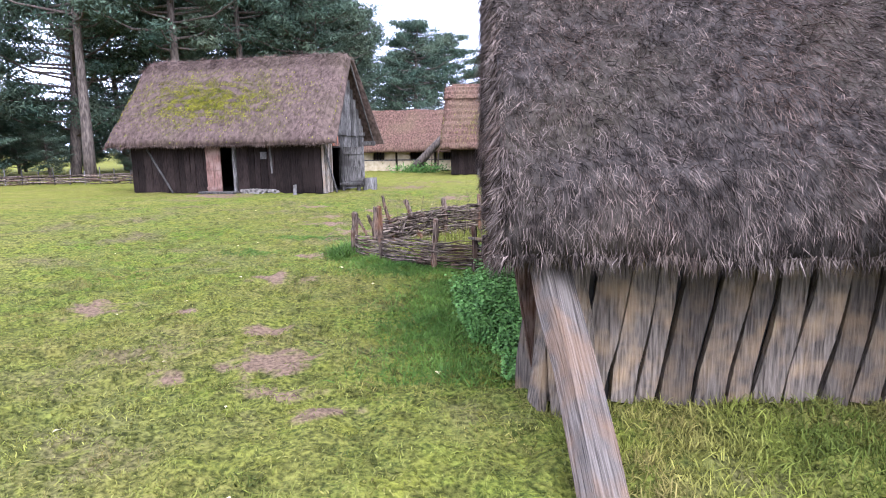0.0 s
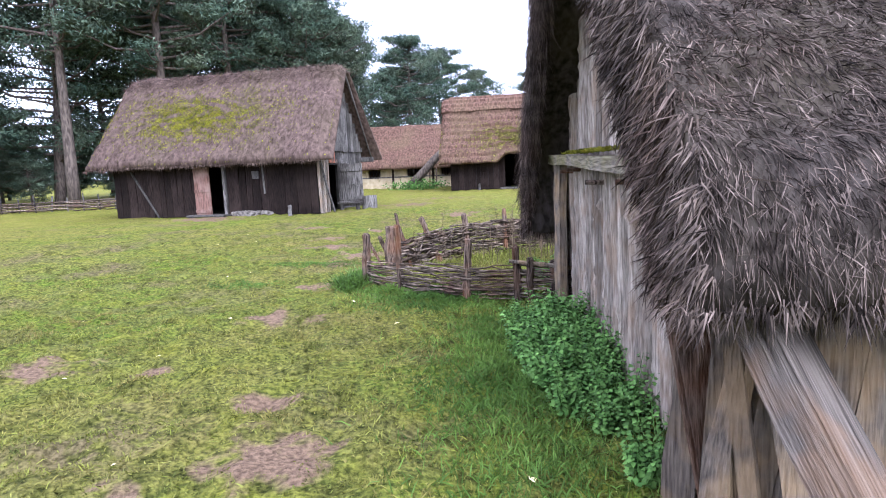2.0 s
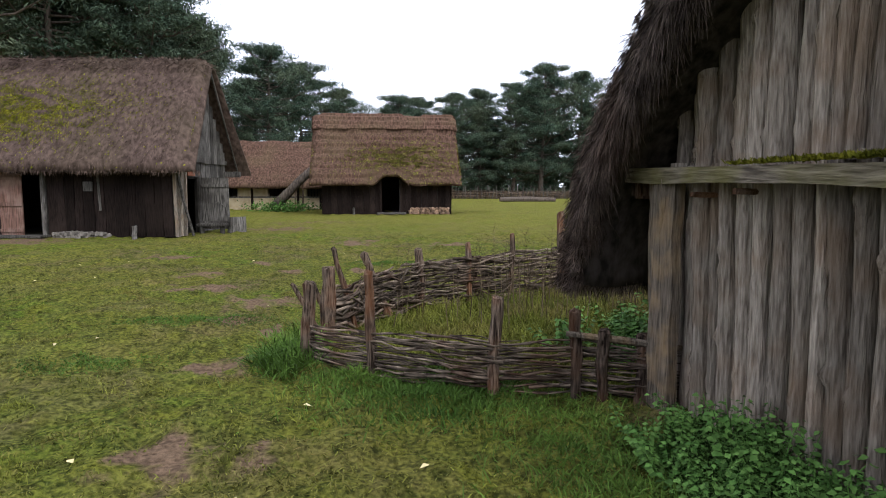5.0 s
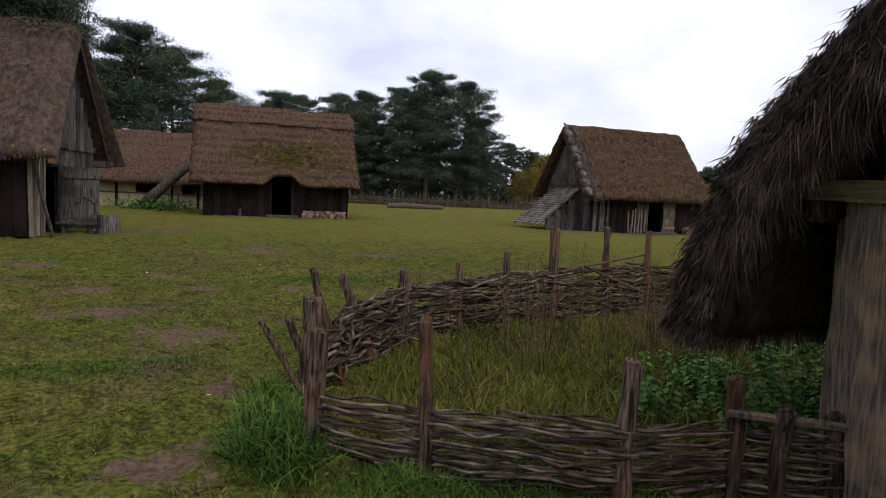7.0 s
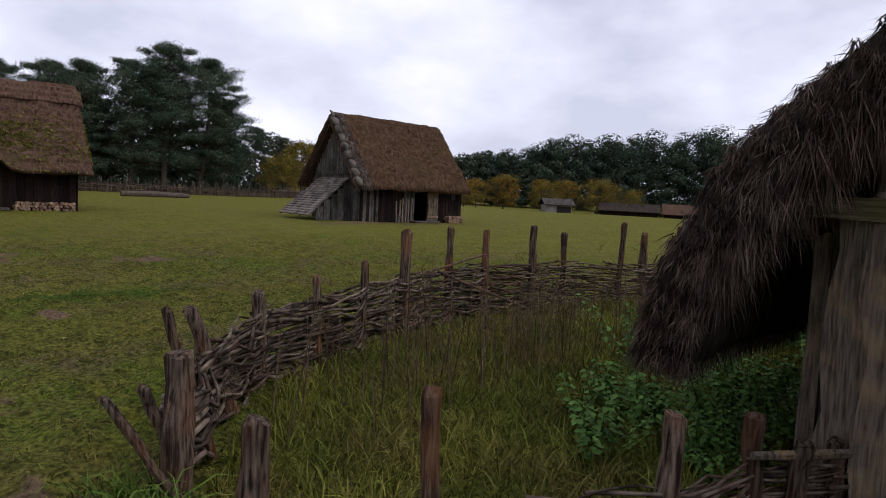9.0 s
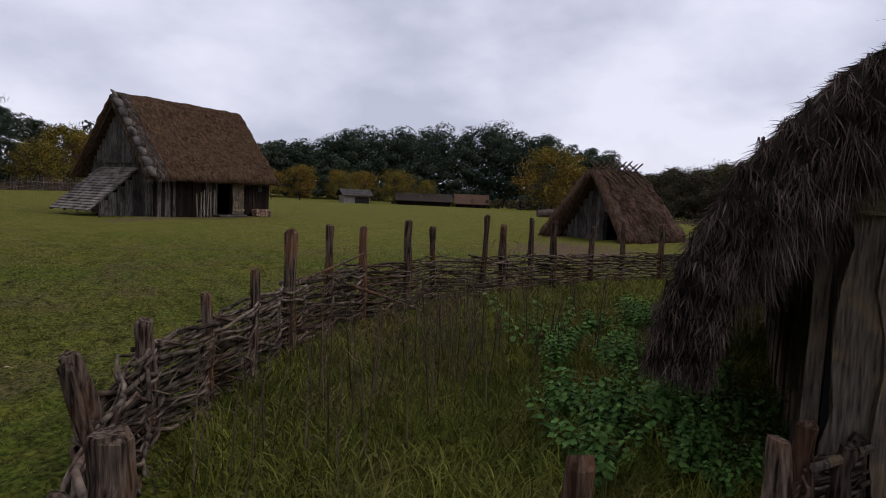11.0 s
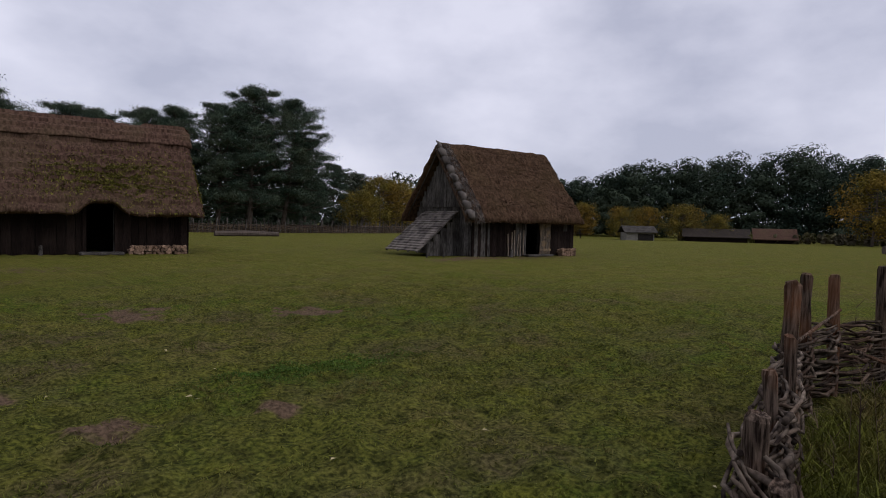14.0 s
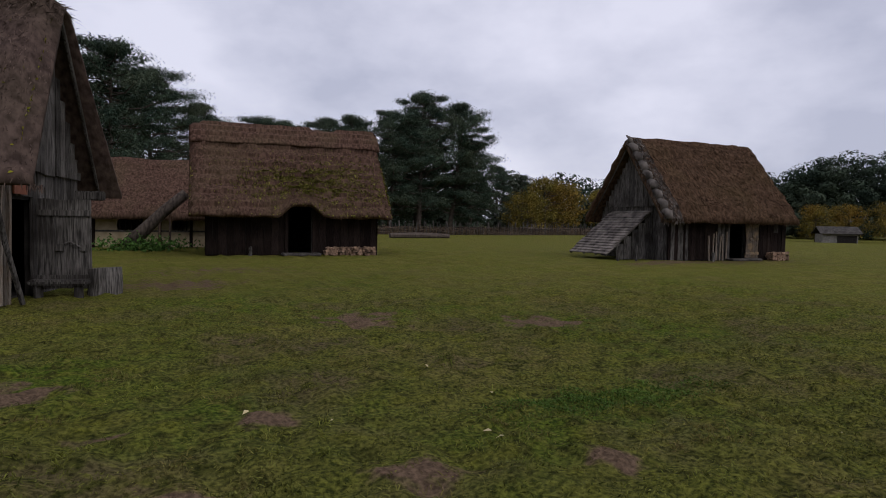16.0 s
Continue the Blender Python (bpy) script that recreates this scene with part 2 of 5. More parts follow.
t_col = turf_mix(t_far.outputs["Fac"], t_col, turf_mix(tf_mid, turf_mix(tf_fine, (0.075, 0.08, 0.014), (0.18, 0.176, 0.028)), turf_mix(tf_fine, (0.1, 0.09, 0.02), (0.24, 0.21, 0.045))))
t_earth = turf_mix(tf_fine, (0.085, 0.056, 0.036), (0.17, 0.113, 0.073))
t_attr = tn.new("ShaderNodeAttribute")
t_attr.attribute_name = "bare"
tf_edge, _ = turf_noise(4.2, 8, 0.34, 0.66)
t_sum = tn.new("ShaderNodeMath")
t_sum.operation = "MULTIPLY_ADD"
tl.new(tf_edge, t_sum.inputs[0])
t_sum.inputs[1].default_value = 1.3
t_add = tn.new("ShaderNodeMath")
t_add.operation = "MULTIPLY_ADD"
tl.new(t_attr.outputs["Fac"], t_add.inputs[0])
t_add.inputs[1].default_value = 1.5
t_add.inputs[2].default_value = -1.32
tl.new(t_add.outputs[0], t_sum.inputs[2])
t_clamp = tn.new("ShaderNodeMapRange")
t_clamp.inputs["From Min"].default_value, t_clamp.inputs["From Max"].default_value = 0.05, 0.65
tl.new(t_sum.outputs[0], t_clamp.inputs["Value"])
tl.new(turf_mix(t_clamp.outputs["Result"], t_col, t_earth), tb.inputs["Base Color"])
t_bump = tn.new("ShaderNodeBump")
t_bump.inputs["Strength"].default_value, t_bump.inputs["Distance"].default_value = 1.0, 0.05
t_high = tn.new("ShaderNodeMath")
t_high.operation = "MULTIPLY_ADD"
tl.new(t_tuft_shade_raw, t_high.inputs[0])
t_high.inputs[1].default_value = -1.6
tl.new(tf_raw, t_high.inputs[2])
tl.new(t_high.outputs[0], t_bump.inputs["Height"])
tl.new(t_bump.outputs["Normal"], tb.inputs["Normal"])


# ---- builders ----
def mesh_of(bm, name, mat, smooth=False):
    me = bpy.data.meshes.new(name)
    bm.to_mesh(me)
    bm.free()
    me.materials.append(mat)
    if smooth:
        me.polygons.foreach_set("use_smooth", [True] * len(me.polygons))
    return me


def thing(name, m, label, category, group="", kind=""):
    ob = new(name)
    ob.matrix_world = m
    return tagged(ob, label, category, group, kind)


def child(name, me, parent, m=None, label=""):
    """A part on ready mesh data, placed by m in the parent's frame."""
    ob = new(name, me)
    ob.parent = parent
    if m is not None:
        ob.matrix_basis = m
    if label:
        tagged(ob, label)
    return ob


def part(name, bm, mat, parent, label="", smooth=False):
    return child(name, mesh_of(bm, name, mat, smooth), parent, None, label)


def boxed(bm, x0, y0, z0, x1, y1, z1, m=None, bevel=0.0):
    q = Matrix.Translation(((x0 + x1) / 2, (y0 + y1) / 2, (z0 + z1) / 2)) @ Matrix.Diagonal((x1 - x0, y1 - y0, z1 - z0, 1))
    made = bmesh.ops.create_cube(bm, size=1, matrix=(m @ q) if m is not None else q)
    if bevel:
        edges = list({e for v in made["verts"] for e in v.link_edges})
        bmesh.ops.bevel(bm, geom=edges, offset=bevel, segments=2, affect="EDGES")
    return made


def tube(bm, pts, radii, sides=7, rough=0.0, seed=0, cap=True):
    """A tapered, slightly uneven tube along points."""
    r = random.Random(seed)
    rings, pts = [], [Vector(p) for p in pts]
    for i, p in enumerate(pts):
        d = (pts[min(i + 1, len(pts) - 1)] - pts[max(i - 1, 0)]).normalized()
        a = d.orthogonal().normalized() if i == 0 else (a - d * a.dot(d)).normalized()
        b = d.cross(a)
        rad = radii[i] if isinstance(radii, (list, tuple)) else radii
        rings.append([bm.verts.new(p + (a * math.cos(k * math.tau / sides) + b * math.sin(k * math.tau / sides)) * rad * (1 + rough * r.uniform(-1, 1))) for k in range(sides)])
    for r0, r1 in zip(rings, rings[1:]):
        for k in range(sides):
            bm.faces.new((r0[k], r0[(k + 1) % sides], r1[(k + 1) % sides], r1[k]))
    if cap:
        bm.faces.new(list(reversed(rings[0])))
        bm.faces.new(rings[-1])


def raw_mesh(name, verts, loops, sizes, mat):
    me = bpy.data.meshes.new(name)
    me.vertices.add(len(verts))
    me.vertices.foreach_set("co", np.ascontiguousarray(verts, dtype=np.float32).ravel())
    me.loops.add(len(loops))
    me.loops.foreach_set("vertex_index", np.ascontiguousarray(loops, dtype=np.int32))
    starts = np.concatenate(([0], np.cumsum(sizes)[:-1])).astype(np.int32)
    me.polygons.add(len(sizes))
    me.polygons.foreach_set("loop_start", starts)
    me.materials.append(mat)
    me.update(calc_edges=True)
    return me


def unit(v):
    return v / np.maximum(np.linalg.norm(v, axis=1, keepdims=True), 1e-9)


def blades(name, pos, way, length, width, mat, droop=0.3):
    """Thin tapering blades: a quad and a tip each."""
    n = len(pos)
    length, width = np.broadcast_to(length, n)[:, None], np.broadcast_to(width, n)[:, None]
    side = unit(np.cross(way, rng.normal(size=(n, 3)))) * width / 2
    down = np.array([0, 0, -1.0])
    mid = pos + way * length * 0.55 + down * length * droop * 0.2
    tip = pos + way * length + down * length * droop * 0.7
    verts = np.stack([pos - side, pos + side, mid + side * 0.8, mid - side * 0.8, tip], axis=1).reshape(-1, 3)
    base = np.arange(n)[:, None] * 5
    loops = (base + np.array([[0, 1, 2, 3, 3, 2, 4]])).ravel()
    return raw_mesh(name, verts, loops, np.tile([4, 3], n), mat)


def leaves(name, pos, normal, size, mat, aspect=1.0):
    """Small leaf-shaped kites round points."""
    n = len(pos)
    size = np.broadcast_to(size, n)[:, None]
    a = unit(np.cross(normal, rng.normal(size=(n, 3))))
    b = np.cross(normal, a)
    verts = np.stack([pos - a * size * 0.5, pos - b * size * 0.3 * aspect - a * size * 0.12 + normal * size * 0.1, pos + a * size * 0.5 - normal * size * 0.1, pos + b * size * 0.3 * aspect - a * size * 0.12 + normal * size * 0.1], axis=1).reshape(-1, 3)
    loops = (np.arange(n)[:, None] * 4 + np.array([[0, 1, 2, 0, 2, 3]])).ravel()
    return raw_mesh(name, verts, loops, np.full(2 * n, 3), mat)


# ---- ground: one sheet to the horizon ----
BARE = [  # worn patches: x, y, half length, half width, turn
    (-1.04, 4.69, 0.3, 0.34, 0), (-3.3, 6.23, 0.34, 0.26, 0), (-2.37, 6.18, 0.16, 0.12, 0), (-1.65, 4.4, 0.13, 0.12, 0), (-0.42, 3.79, 0.18, 0.14, 0), (-0.79, 4.07, 0.22, 0.11, 0),
    (-1.31, 5.39, 0.2, 0.18, 0), (-1.94, 7.52, 0.24, 0.25, -0.1), (-1.47, 7.49, 0.1, 0.17, -0.1), (-1.97, 9.11, 0.22, 0.25, -0.2), (-1.84, 11.85, 0.4, 0.5, -0.2), (-2.15, 10.8, 0.23, 0.2, -0.2),
    (-1.63, 10.22, 0.2, 0.18, -0.3), (-2.9, 14.35, 0.38, 0.4, -0.1), (-2.2, 15.59, 0.2, 0.16, -0.4), (-2.68, 14.59, 0.16, 0.13, -0.4), (-0.59, 14.05, 0.17, 0.15, -0.4), (-3.18, 15.6, 0.16, 0.1, -0.4),
    (-1.6, 14.4, 0.24, 0.18, -0.3), (-0.3, 19.3, 0.5, 0.6, 0.1), (1.75, 18.25, 0.5, 0.5, 0), (-2.4, 24.7, 1.0, 1.0, -0.4), (-3.9, 16.9, 0.5, 0.3, -0.1), (-8.4, 21.2, 1.2, 0.7, 0),
    (17.0, 27.3, 3.6, 0.8, 0), (13.6, 28.0, 2.0, 0.6, 0), (2.5, 34.2, 2.0, 0.6, 0), (-0.5, 28.5, 2.2, 0.7, 0.2), (14.5, 12.5, 3.2, 1.8, 0.2), (-2.6, 12.9, 0.5, 0.3, 0)]


def spaced(lo, hi, step, far):
    mid = list(np.arange(lo, hi + 1e-6, step))
    up, down, s = [mid[-1]], [mid[0]], step
    while up[-1] < far:
        s *= 1.35
        up.append(up[-1] + s)
        down.append(down[-1] - s)
    return np.array(down[:0:-1] + mid + up[1:])


def far_dip(x):
    """The field falls away gently to the east."""
    t = np.clip((np.asarray(x, float) - 40) / 70, 0, 1)
    return -1.1 * t * t * (3 - 2 * t)


HUMMOCKS = [(math.cos(k * 2.4) * math.tau / w, math.sin(k * 2.4) * math.tau / w, k * 1.7, 0.02 * w) for k, w in enumerate((0.62, 0.55, 0.5, 0.43, 0.38, 0.34, 0.3, 0.27))]


def ground_height(x, y):
    h = 0.016 * np.sin(x * 1.7 + 0.6 * y) + 0.014 * np.sin(y * 2.3 - x) + 0.01 * np.sin(x * 4.1) * np.sin(y * 3.7)
    for kx, ky, phase, amp in HUMMOCKS:
        h = h + amp * np.sin(kx * x + ky * y + phase + 1.3 * np.sin(0.7 * ky * x - 0.6 * kx * y))
    return h * np.clip((60 - np.abs(x) - np.abs(y - 15)) / 30, 0, 1) + far_dip(x)


gx, gy = spaced(-7, 8, 0.08, 1600), spaced(1, 22, 0.08, 1600)
GX, GY = np.meshgrid(gx, gy)
g_verts = np.stack([GX, GY, ground_height(GX, GY)], axis=-1).reshape(-1, 3)
nx_, ny_ = len(gx), len(gy)
gi = (np.arange(ny_ - 1)[:, None] * nx_ + np.arange(nx_ - 1)[None, :]).ravel()
g_loops = np.stack([gi, gi + 1, gi + 1 + nx_, gi + nx_], axis=1).ravel()
g_mesh = raw_mesh("ground", g_verts, g_loops, np.full(len(gi), 4), M_TURF)


def bareness(x, y):
    best = np.zeros_like(x)
    for px, py, a, b, turn in BARE:
        dx, dy = x - px, y - py
        u, v = dx * math.cos(turn) + dy * math.sin(turn), -dx * math.sin(turn) + dy * math.cos(turn)
        best = np.maximum(best, np.clip(1.25 - np.hypot(u / a, v / b) * 0.7, 0, 1))
    return best


g_attr = g_mesh.attributes.new("bare", "FLOAT", "POINT")
g_attr.data.foreach_set("value", bareness(g_verts[:, 0], g_verts[:, 1]).astype(np.float32))
g_field = g_mesh.attributes.new("field", "FLOAT", "POINT")
g_field.data.foreach_set("value", (0.6 * np.clip((np.hypot(g_verts[:, 0] + 2, g_verts[:, 1] - 11) - 7) / 11, 0, 1)).astype(np.float32))
g_mesh.polygons.foreach_set("use_smooth", [True] * len(g_mesh.polygons))
tagged(new("ground", g_mesh), "mossy grazed turf with worn earth patches", "ground", kind="structure")


def scatter(n, x0, y0, x1, y1):
    return rng.uniform((x0, y0), (x1, y1), size=(n, 2))


def upright(n, lean=0.5):
    return unit(np.concatenate([rng.normal(scale=lean, size=(n, 2)), np.ones((n, 1))], axis=1))


# short turf blades, thicker near the path
turf_xy = np.concatenate([scatter(75000, -4.5, 1.2, 1.6, 8), scatter(60000, -5.5, 8, 3.5, 15), scatter(32000, -6, 14, 9, 21)])
turf_xy = turf_xy[(bareness(turf_xy[:, 0], turf_xy[:, 1]) < rng.uniform(0.3, 1.0, len(turf_xy)))]
clump = np.sin(turf_xy[:, 0] * 5.1 + 2 * np.sin(turf_xy[:, 1] * 2.3)) * np.sin(turf_xy[:, 1] * 4.3 + 1.7 * np.sin(turf_xy[:, 0] * 1.9))
turf_len = rng.uniform(0.012, 0.035, len(turf_xy)) * (1 + 0.7 * np.clip(clump, 0, 1))
turf_pos = np.column_stack([turf_xy, ground_height(turf_xy[:, 0], turf_xy[:, 1]) - 0.003])
tagged(new("short_grass", blades("short_grass", turf_pos, upright(len(turf_xy), 0.8), turf_len, rng.uniform(0.004, 0.009, len(turf_xy)), M_GRASSBLADE, 0.4)),
       "short yellow-green mossy grass over the yard", "grass", kind="stuff")


# ---- thatch and boards ----
def resample(profile, k):
    p = np.array(profile, float)
    s = np.concatenate(([0], np.cumsum(np.hypot(*np.diff(p, axis=0).T))))
    t = np.linspace(0, s[-1], k)
    return np.column_stack([np.interp(t, s, p[:, 0]), np.interp(t, s, p[:, 1])])


def thatch(parent, name, x0, x1, profile, thick, mat, k=40, step=0.15, bulge=0.03, lift=None, skew=0.0, label="", courses=0, seed=1, course_depth=0.06, roll=0.0):
    """A thatched roof over x0..x1 with an outer profile (y, z) from one eave over the ridge to the other. Returns a sampler of its outside."""
    pr = resample(profile, k)
    tang = np.gradient(pr, axis=0)
    tang /= np.linalg.norm(tang, axis=1, keepdims=True)
    nrm = np.column_stack([-tang[:, 1], tang[:, 0]])
    arc = np.linspace(0, 1, k)
    ridge = int(np.argmax(pr[:, 1]))
    thick = np.interp(arc, np.linspace(0, 1, len(thick)), thick) if isinstance(thick, tuple) else np.full(k, thick)
    nxs = max(int((x1 - x0) / step), 4)
    xs = np.linspace(x0, x1, nxs)
    outer, inner = np.zeros((nxs, k, 3)), np.zeros((nxs, k, 3))
    for i, x in enumerate(xs):
        for j in range(k):
            d = bulge * (noise.noise((x * 1.1 + seed, pr[j, 0] * 1.1, pr[j, 1] * 1.1)) + 0.6 * noise.noise((x * 3.7, pr[j, 0] * 3.7 + seed, pr[j, 1] * 3.7)))
            if courses:
                step_in = (abs(j - ridge) / ridge * courses + 0.12 * noise.noise((x * 0.8, j * 0.1, seed))) % 1.0
                d += course_depth * (step_in ** 1.5 - 0.4)
            if roll:
                end = max(0.0, roll - min(x - x0, x1 - x))
                d -= min(roll - math.sqrt(max(roll * roll - end * end, 0)), thick[j] * 0.8)
            e = min(j, k - 1 - j)
            dz = noise.noise((x * 2.3 + seed * 3, pr[j, 0], 0.0)) * 0.05 * max(0, 1 - e / 3)
            if lift:
                dz += lift(x) * max(0.0, 1 - j / (k * 0.16)) if j < k / 2 else 0
            xx = x + skew * (abs(j - ridge) / ridge) * (1 if i > nxs / 2 else -1) * (1 if i in (0, nxs - 1) else 0)
            y, z = pr[j] + nrm[j] * d
            outer[i, j] = (xx, y, z + dz)
            y, z = pr[j] - nrm[j] * thick[j]
            inner[i, j] = (xx, y, z + dz)
    if outer[0, ridge, 2] < inner[0, ridge, 2]:
        outer, inner = inner, outer
    verts = np.concatenate([outer.reshape(-1, 3), inner.reshape(-1, 3)])
    off, faces = nxs * k, []
    for i in range(nxs - 1):
        for j in range(k - 1):
            a = i * k + j
            faces.append((a, a + 1, a + k + 1, a + k))
            faces.append((off + a, off + a + k, off + a + k + 1, off + a + 1))
        for j in (0, k - 1):
            a = i * k + j
            faces.append((a, a + k, off + a + k, off + a) if j == 0 else (a, off + a, off + a + k, a + k))
    for i in (0, nxs - 1):
        for j in range(k - 1):
            a = i * k + j
            faces.append((a, off + a, off + a + 1, a + 1) if i == 0 else (a, a + 1, off + a + 1, off + a))
    me = raw_mesh(name, verts, np.array(faces).ravel(), np.full(len(faces), 4), mat)
    me.polygons.foreach_set("use_smooth", [True] * len(me.polygons))
    child(name, me, parent, None, label)

    def sample(n, lo=0.0, hi=1.0, xlo=0.0, xhi=1.0, blob=False):
        u, v = rng.uniform(xlo, xhi, n), rng.uniform(lo, hi, n)
        if blob:
            u, v = rng.normal((xlo + xhi) / 2, (xhi - xlo) / 3.4, n), rng.normal((lo + hi) / 2, (hi - lo) / 3.4, n)
            keep = np.sin(u * 31 + 3 * np.sin(v * 40)) * np.sin(v * 63 + 2 * np.sin(u * 23)) > rng.uniform(-0.9, 0.7, n)
            u, v = np.clip(u[keep], 0.01, 0.99), np.clip(v[keep], 0.01, sample.ridge)
        u, v = u * (nxs - 1.001), v * (k - 1.001)
        i, j = u.astype(int), v.astype(int)
        fu, fv = (u - i)[:, None], (v - j)[:, None]
        p = outer[i, j] * (1 - fu) * (1 - fv) + outer[i + 1, j] * fu * (1 - fv) + outer[i, j + 1] * (1 - fu) * fv + outer[i + 1, j + 1] * fu * fv
        down = outer[i, j] - outer[i, j + 1]
        down = unit(np.where((j >= ridge)[:, None], -down, down))
        across = outer[i + 1, j] - outer[i, j]
        out = unit(np.cross(across, down))
        out = np.where(out[:, 2:] < 0, -out, out)
        return p, down, out
    sample.ridge = ridge / (k - 1)
    sample.outer, sample.inner = outer, inner
    return sample


def stems(parent, name, sample, n, length, width, mat, stick=0.25, wild=0.25, lo=0.0, hi=1.0, xlo=0.0, xhi=1.0, label="", droop=0.2, sink=0.0, blob=False, clump=0.0):
    p, down, out = sample(n, lo, hi, xlo, xhi, blob)
    n = len(p)
    tuft = np.stack([np.sin(p @ np.array(a) + 2 * np.sin(p @ np.array(c))) for a, c in (((17, 9, 13), (7, 11, -5)), ((-11, 19, 8), (9, -6, 12)), ((8, -13, 21), (-7, 10, 9)))], 1)
    way = unit(down + tuft * clump + out * (stick * rng.uniform(0.2, 1.2, (n, 1))) + rng.normal(scale=wild, size=(n, 3)))
    ob = child(name, blades(name, p - out * sink, way, rng.uniform(*length, n), rng.uniform(*width, n), mat, droop), parent, None, label)
    return tagged(ob, kind="stuff")


def fringe(parent, name, pts, way, spread, length, width, mat, each=14, wild=0.25, label=""):
    """A ragged hem of stems along a line of points."""
    pts = np.repeat(np.array(pts), each, axis=0)
    n = len(pts)
    pts = pts + rng.uniform(-1, 1, (n, 3)) * np.array(spread)
    w = unit(np.array(way)[None, :] + rng.normal(scale=wild, size=(n, 3)))
    ob = child(name, blades(name, pts, w, rng.uniform(*length, n), rng.uniform(*width, n), mat, 0.2), parent, None, label)
    return tagged(ob, kind="stuff")


def board_mesh(name, mat, seed, log=False, sides=8, rings=5, uneven=0.1):
    """A board or a log of unit width, depth and height, standing on z = 0."""
    r = random.Random(seed)
    bm = bmesh.new()
    levels = []
    knots = [(r.uniform(-2.4, -0.7), r.uniform(0.08, 0.92)) for _ in range(r.randint(2, 5))] if log else []
    drift = [r.uniform(-1, 1) * uneven * 0.5 for _ in range(4)]
    for k in range(rings):
        z = k / (rings - 1)
        ox, oy = r.uniform(-1, 1) * uneven * 0.5, r.uniform(-1, 1) * uneven * 0.6
        w = 1 + r.uniform(-1, 0.3) * uneven * 0.8
        if log:
            ox, oy = drift[0] * math.sin(z * 5 + drift[1] * 40), drift[2] * math.sin(z * 4 + drift[3] * 40)
            w = 1 + uneven * 0.35 * math.sin(z * 7 + drift[1] * 60) - 0.08 * z
        ring = []
        if log:
            for a in range(sides):
                t = a * math.tau / sides
                q = 1 + 0.6 * uneven * noise.noise((math.cos(t) * 1.6 + seed * 5, math.sin(t) * 1.6, z * 4))
                q += sum(0.22 for ka, kz in knots if abs(z - kz) < 0.5 / rings and abs((t - ka + math.pi) % math.tau - math.pi) < 0.3)
                ring.append((ox + math.cos(t) * 0.5 * w * q, oy + math.sin(t) * 0.5 * w * q))
        else:
            ring = [(ox - 0.5 * w, -0.5 + oy), (ox + 0.5 * w, -0.5 + oy * 0.5), (ox + 0.5 * w, 0.5), (ox - 0.5 * w, 0.5)]
        zt = z + (r.uniform(-0.012, 0.012) if k in (0, rings - 1) else 0)
        levels.append([bm.verts.new((x, y, zt)) for x, y in ring])
    n = len(levels[0])
    for a, b in zip(levels, levels[1:]):
        for k in range(n):
            bm.faces.new((a[k], a[(k + 1) % n], b[(k + 1) % n], b[k]))
    bm.faces.new(list(reversed(levels[0])))
    bm.faces.new(levels[-1])
    bmesh.ops.recalc_face_normals(bm, faces=bm.faces)
    return mesh_of(bm, name, mat, log)


def boards(wall, meshes, length, top, width, depth, seed=0, gaps=(), bottom=0.0, lean=0.0, y=0.0, overlap=1.0, name="plank"):
    """Boards side by side along the wall's x axis, on its outer side; gaps: (x0, x1, z from which boards begin)."""
    r = random.Random(seed)
    x = 0.0
    while x < length - 0.01:
        w = min(width * r.uniform(0.7, 1.3), length - x)
        if length - x - w < width * 0.35:
            w = length - x
        c, z0 = x + w / 2, bottom
        for a, b, zb in gaps:
            if a < c < b:
                z0 = zb
        h = top(c) - z0
        if h > 0.12:
            m = pose(c, y + r.uniform(-0.3, 0.3) * depth * 0.5, z0, 0, lean + r.uniform(-0.6, 0.6), r.uniform(-3, 3)) @ Matrix.Diagonal((w * 0.97 * overlap, depth * r.uniform(0.8, 1.2), h * r.uniform(0.99, 1.0), 1))
            child(name, r.choice(meshes), wall, m)
        x += w


def slab(parent, name, x0, y0, z0, x1, y1, z1, mat, m=None, bevel=0.0, label=""):
    bm = bmesh.new()
    boxed(bm, x0, y0, z0, x1, y1, z1, m, bevel)
    return part(name, bm, mat, parent, label)


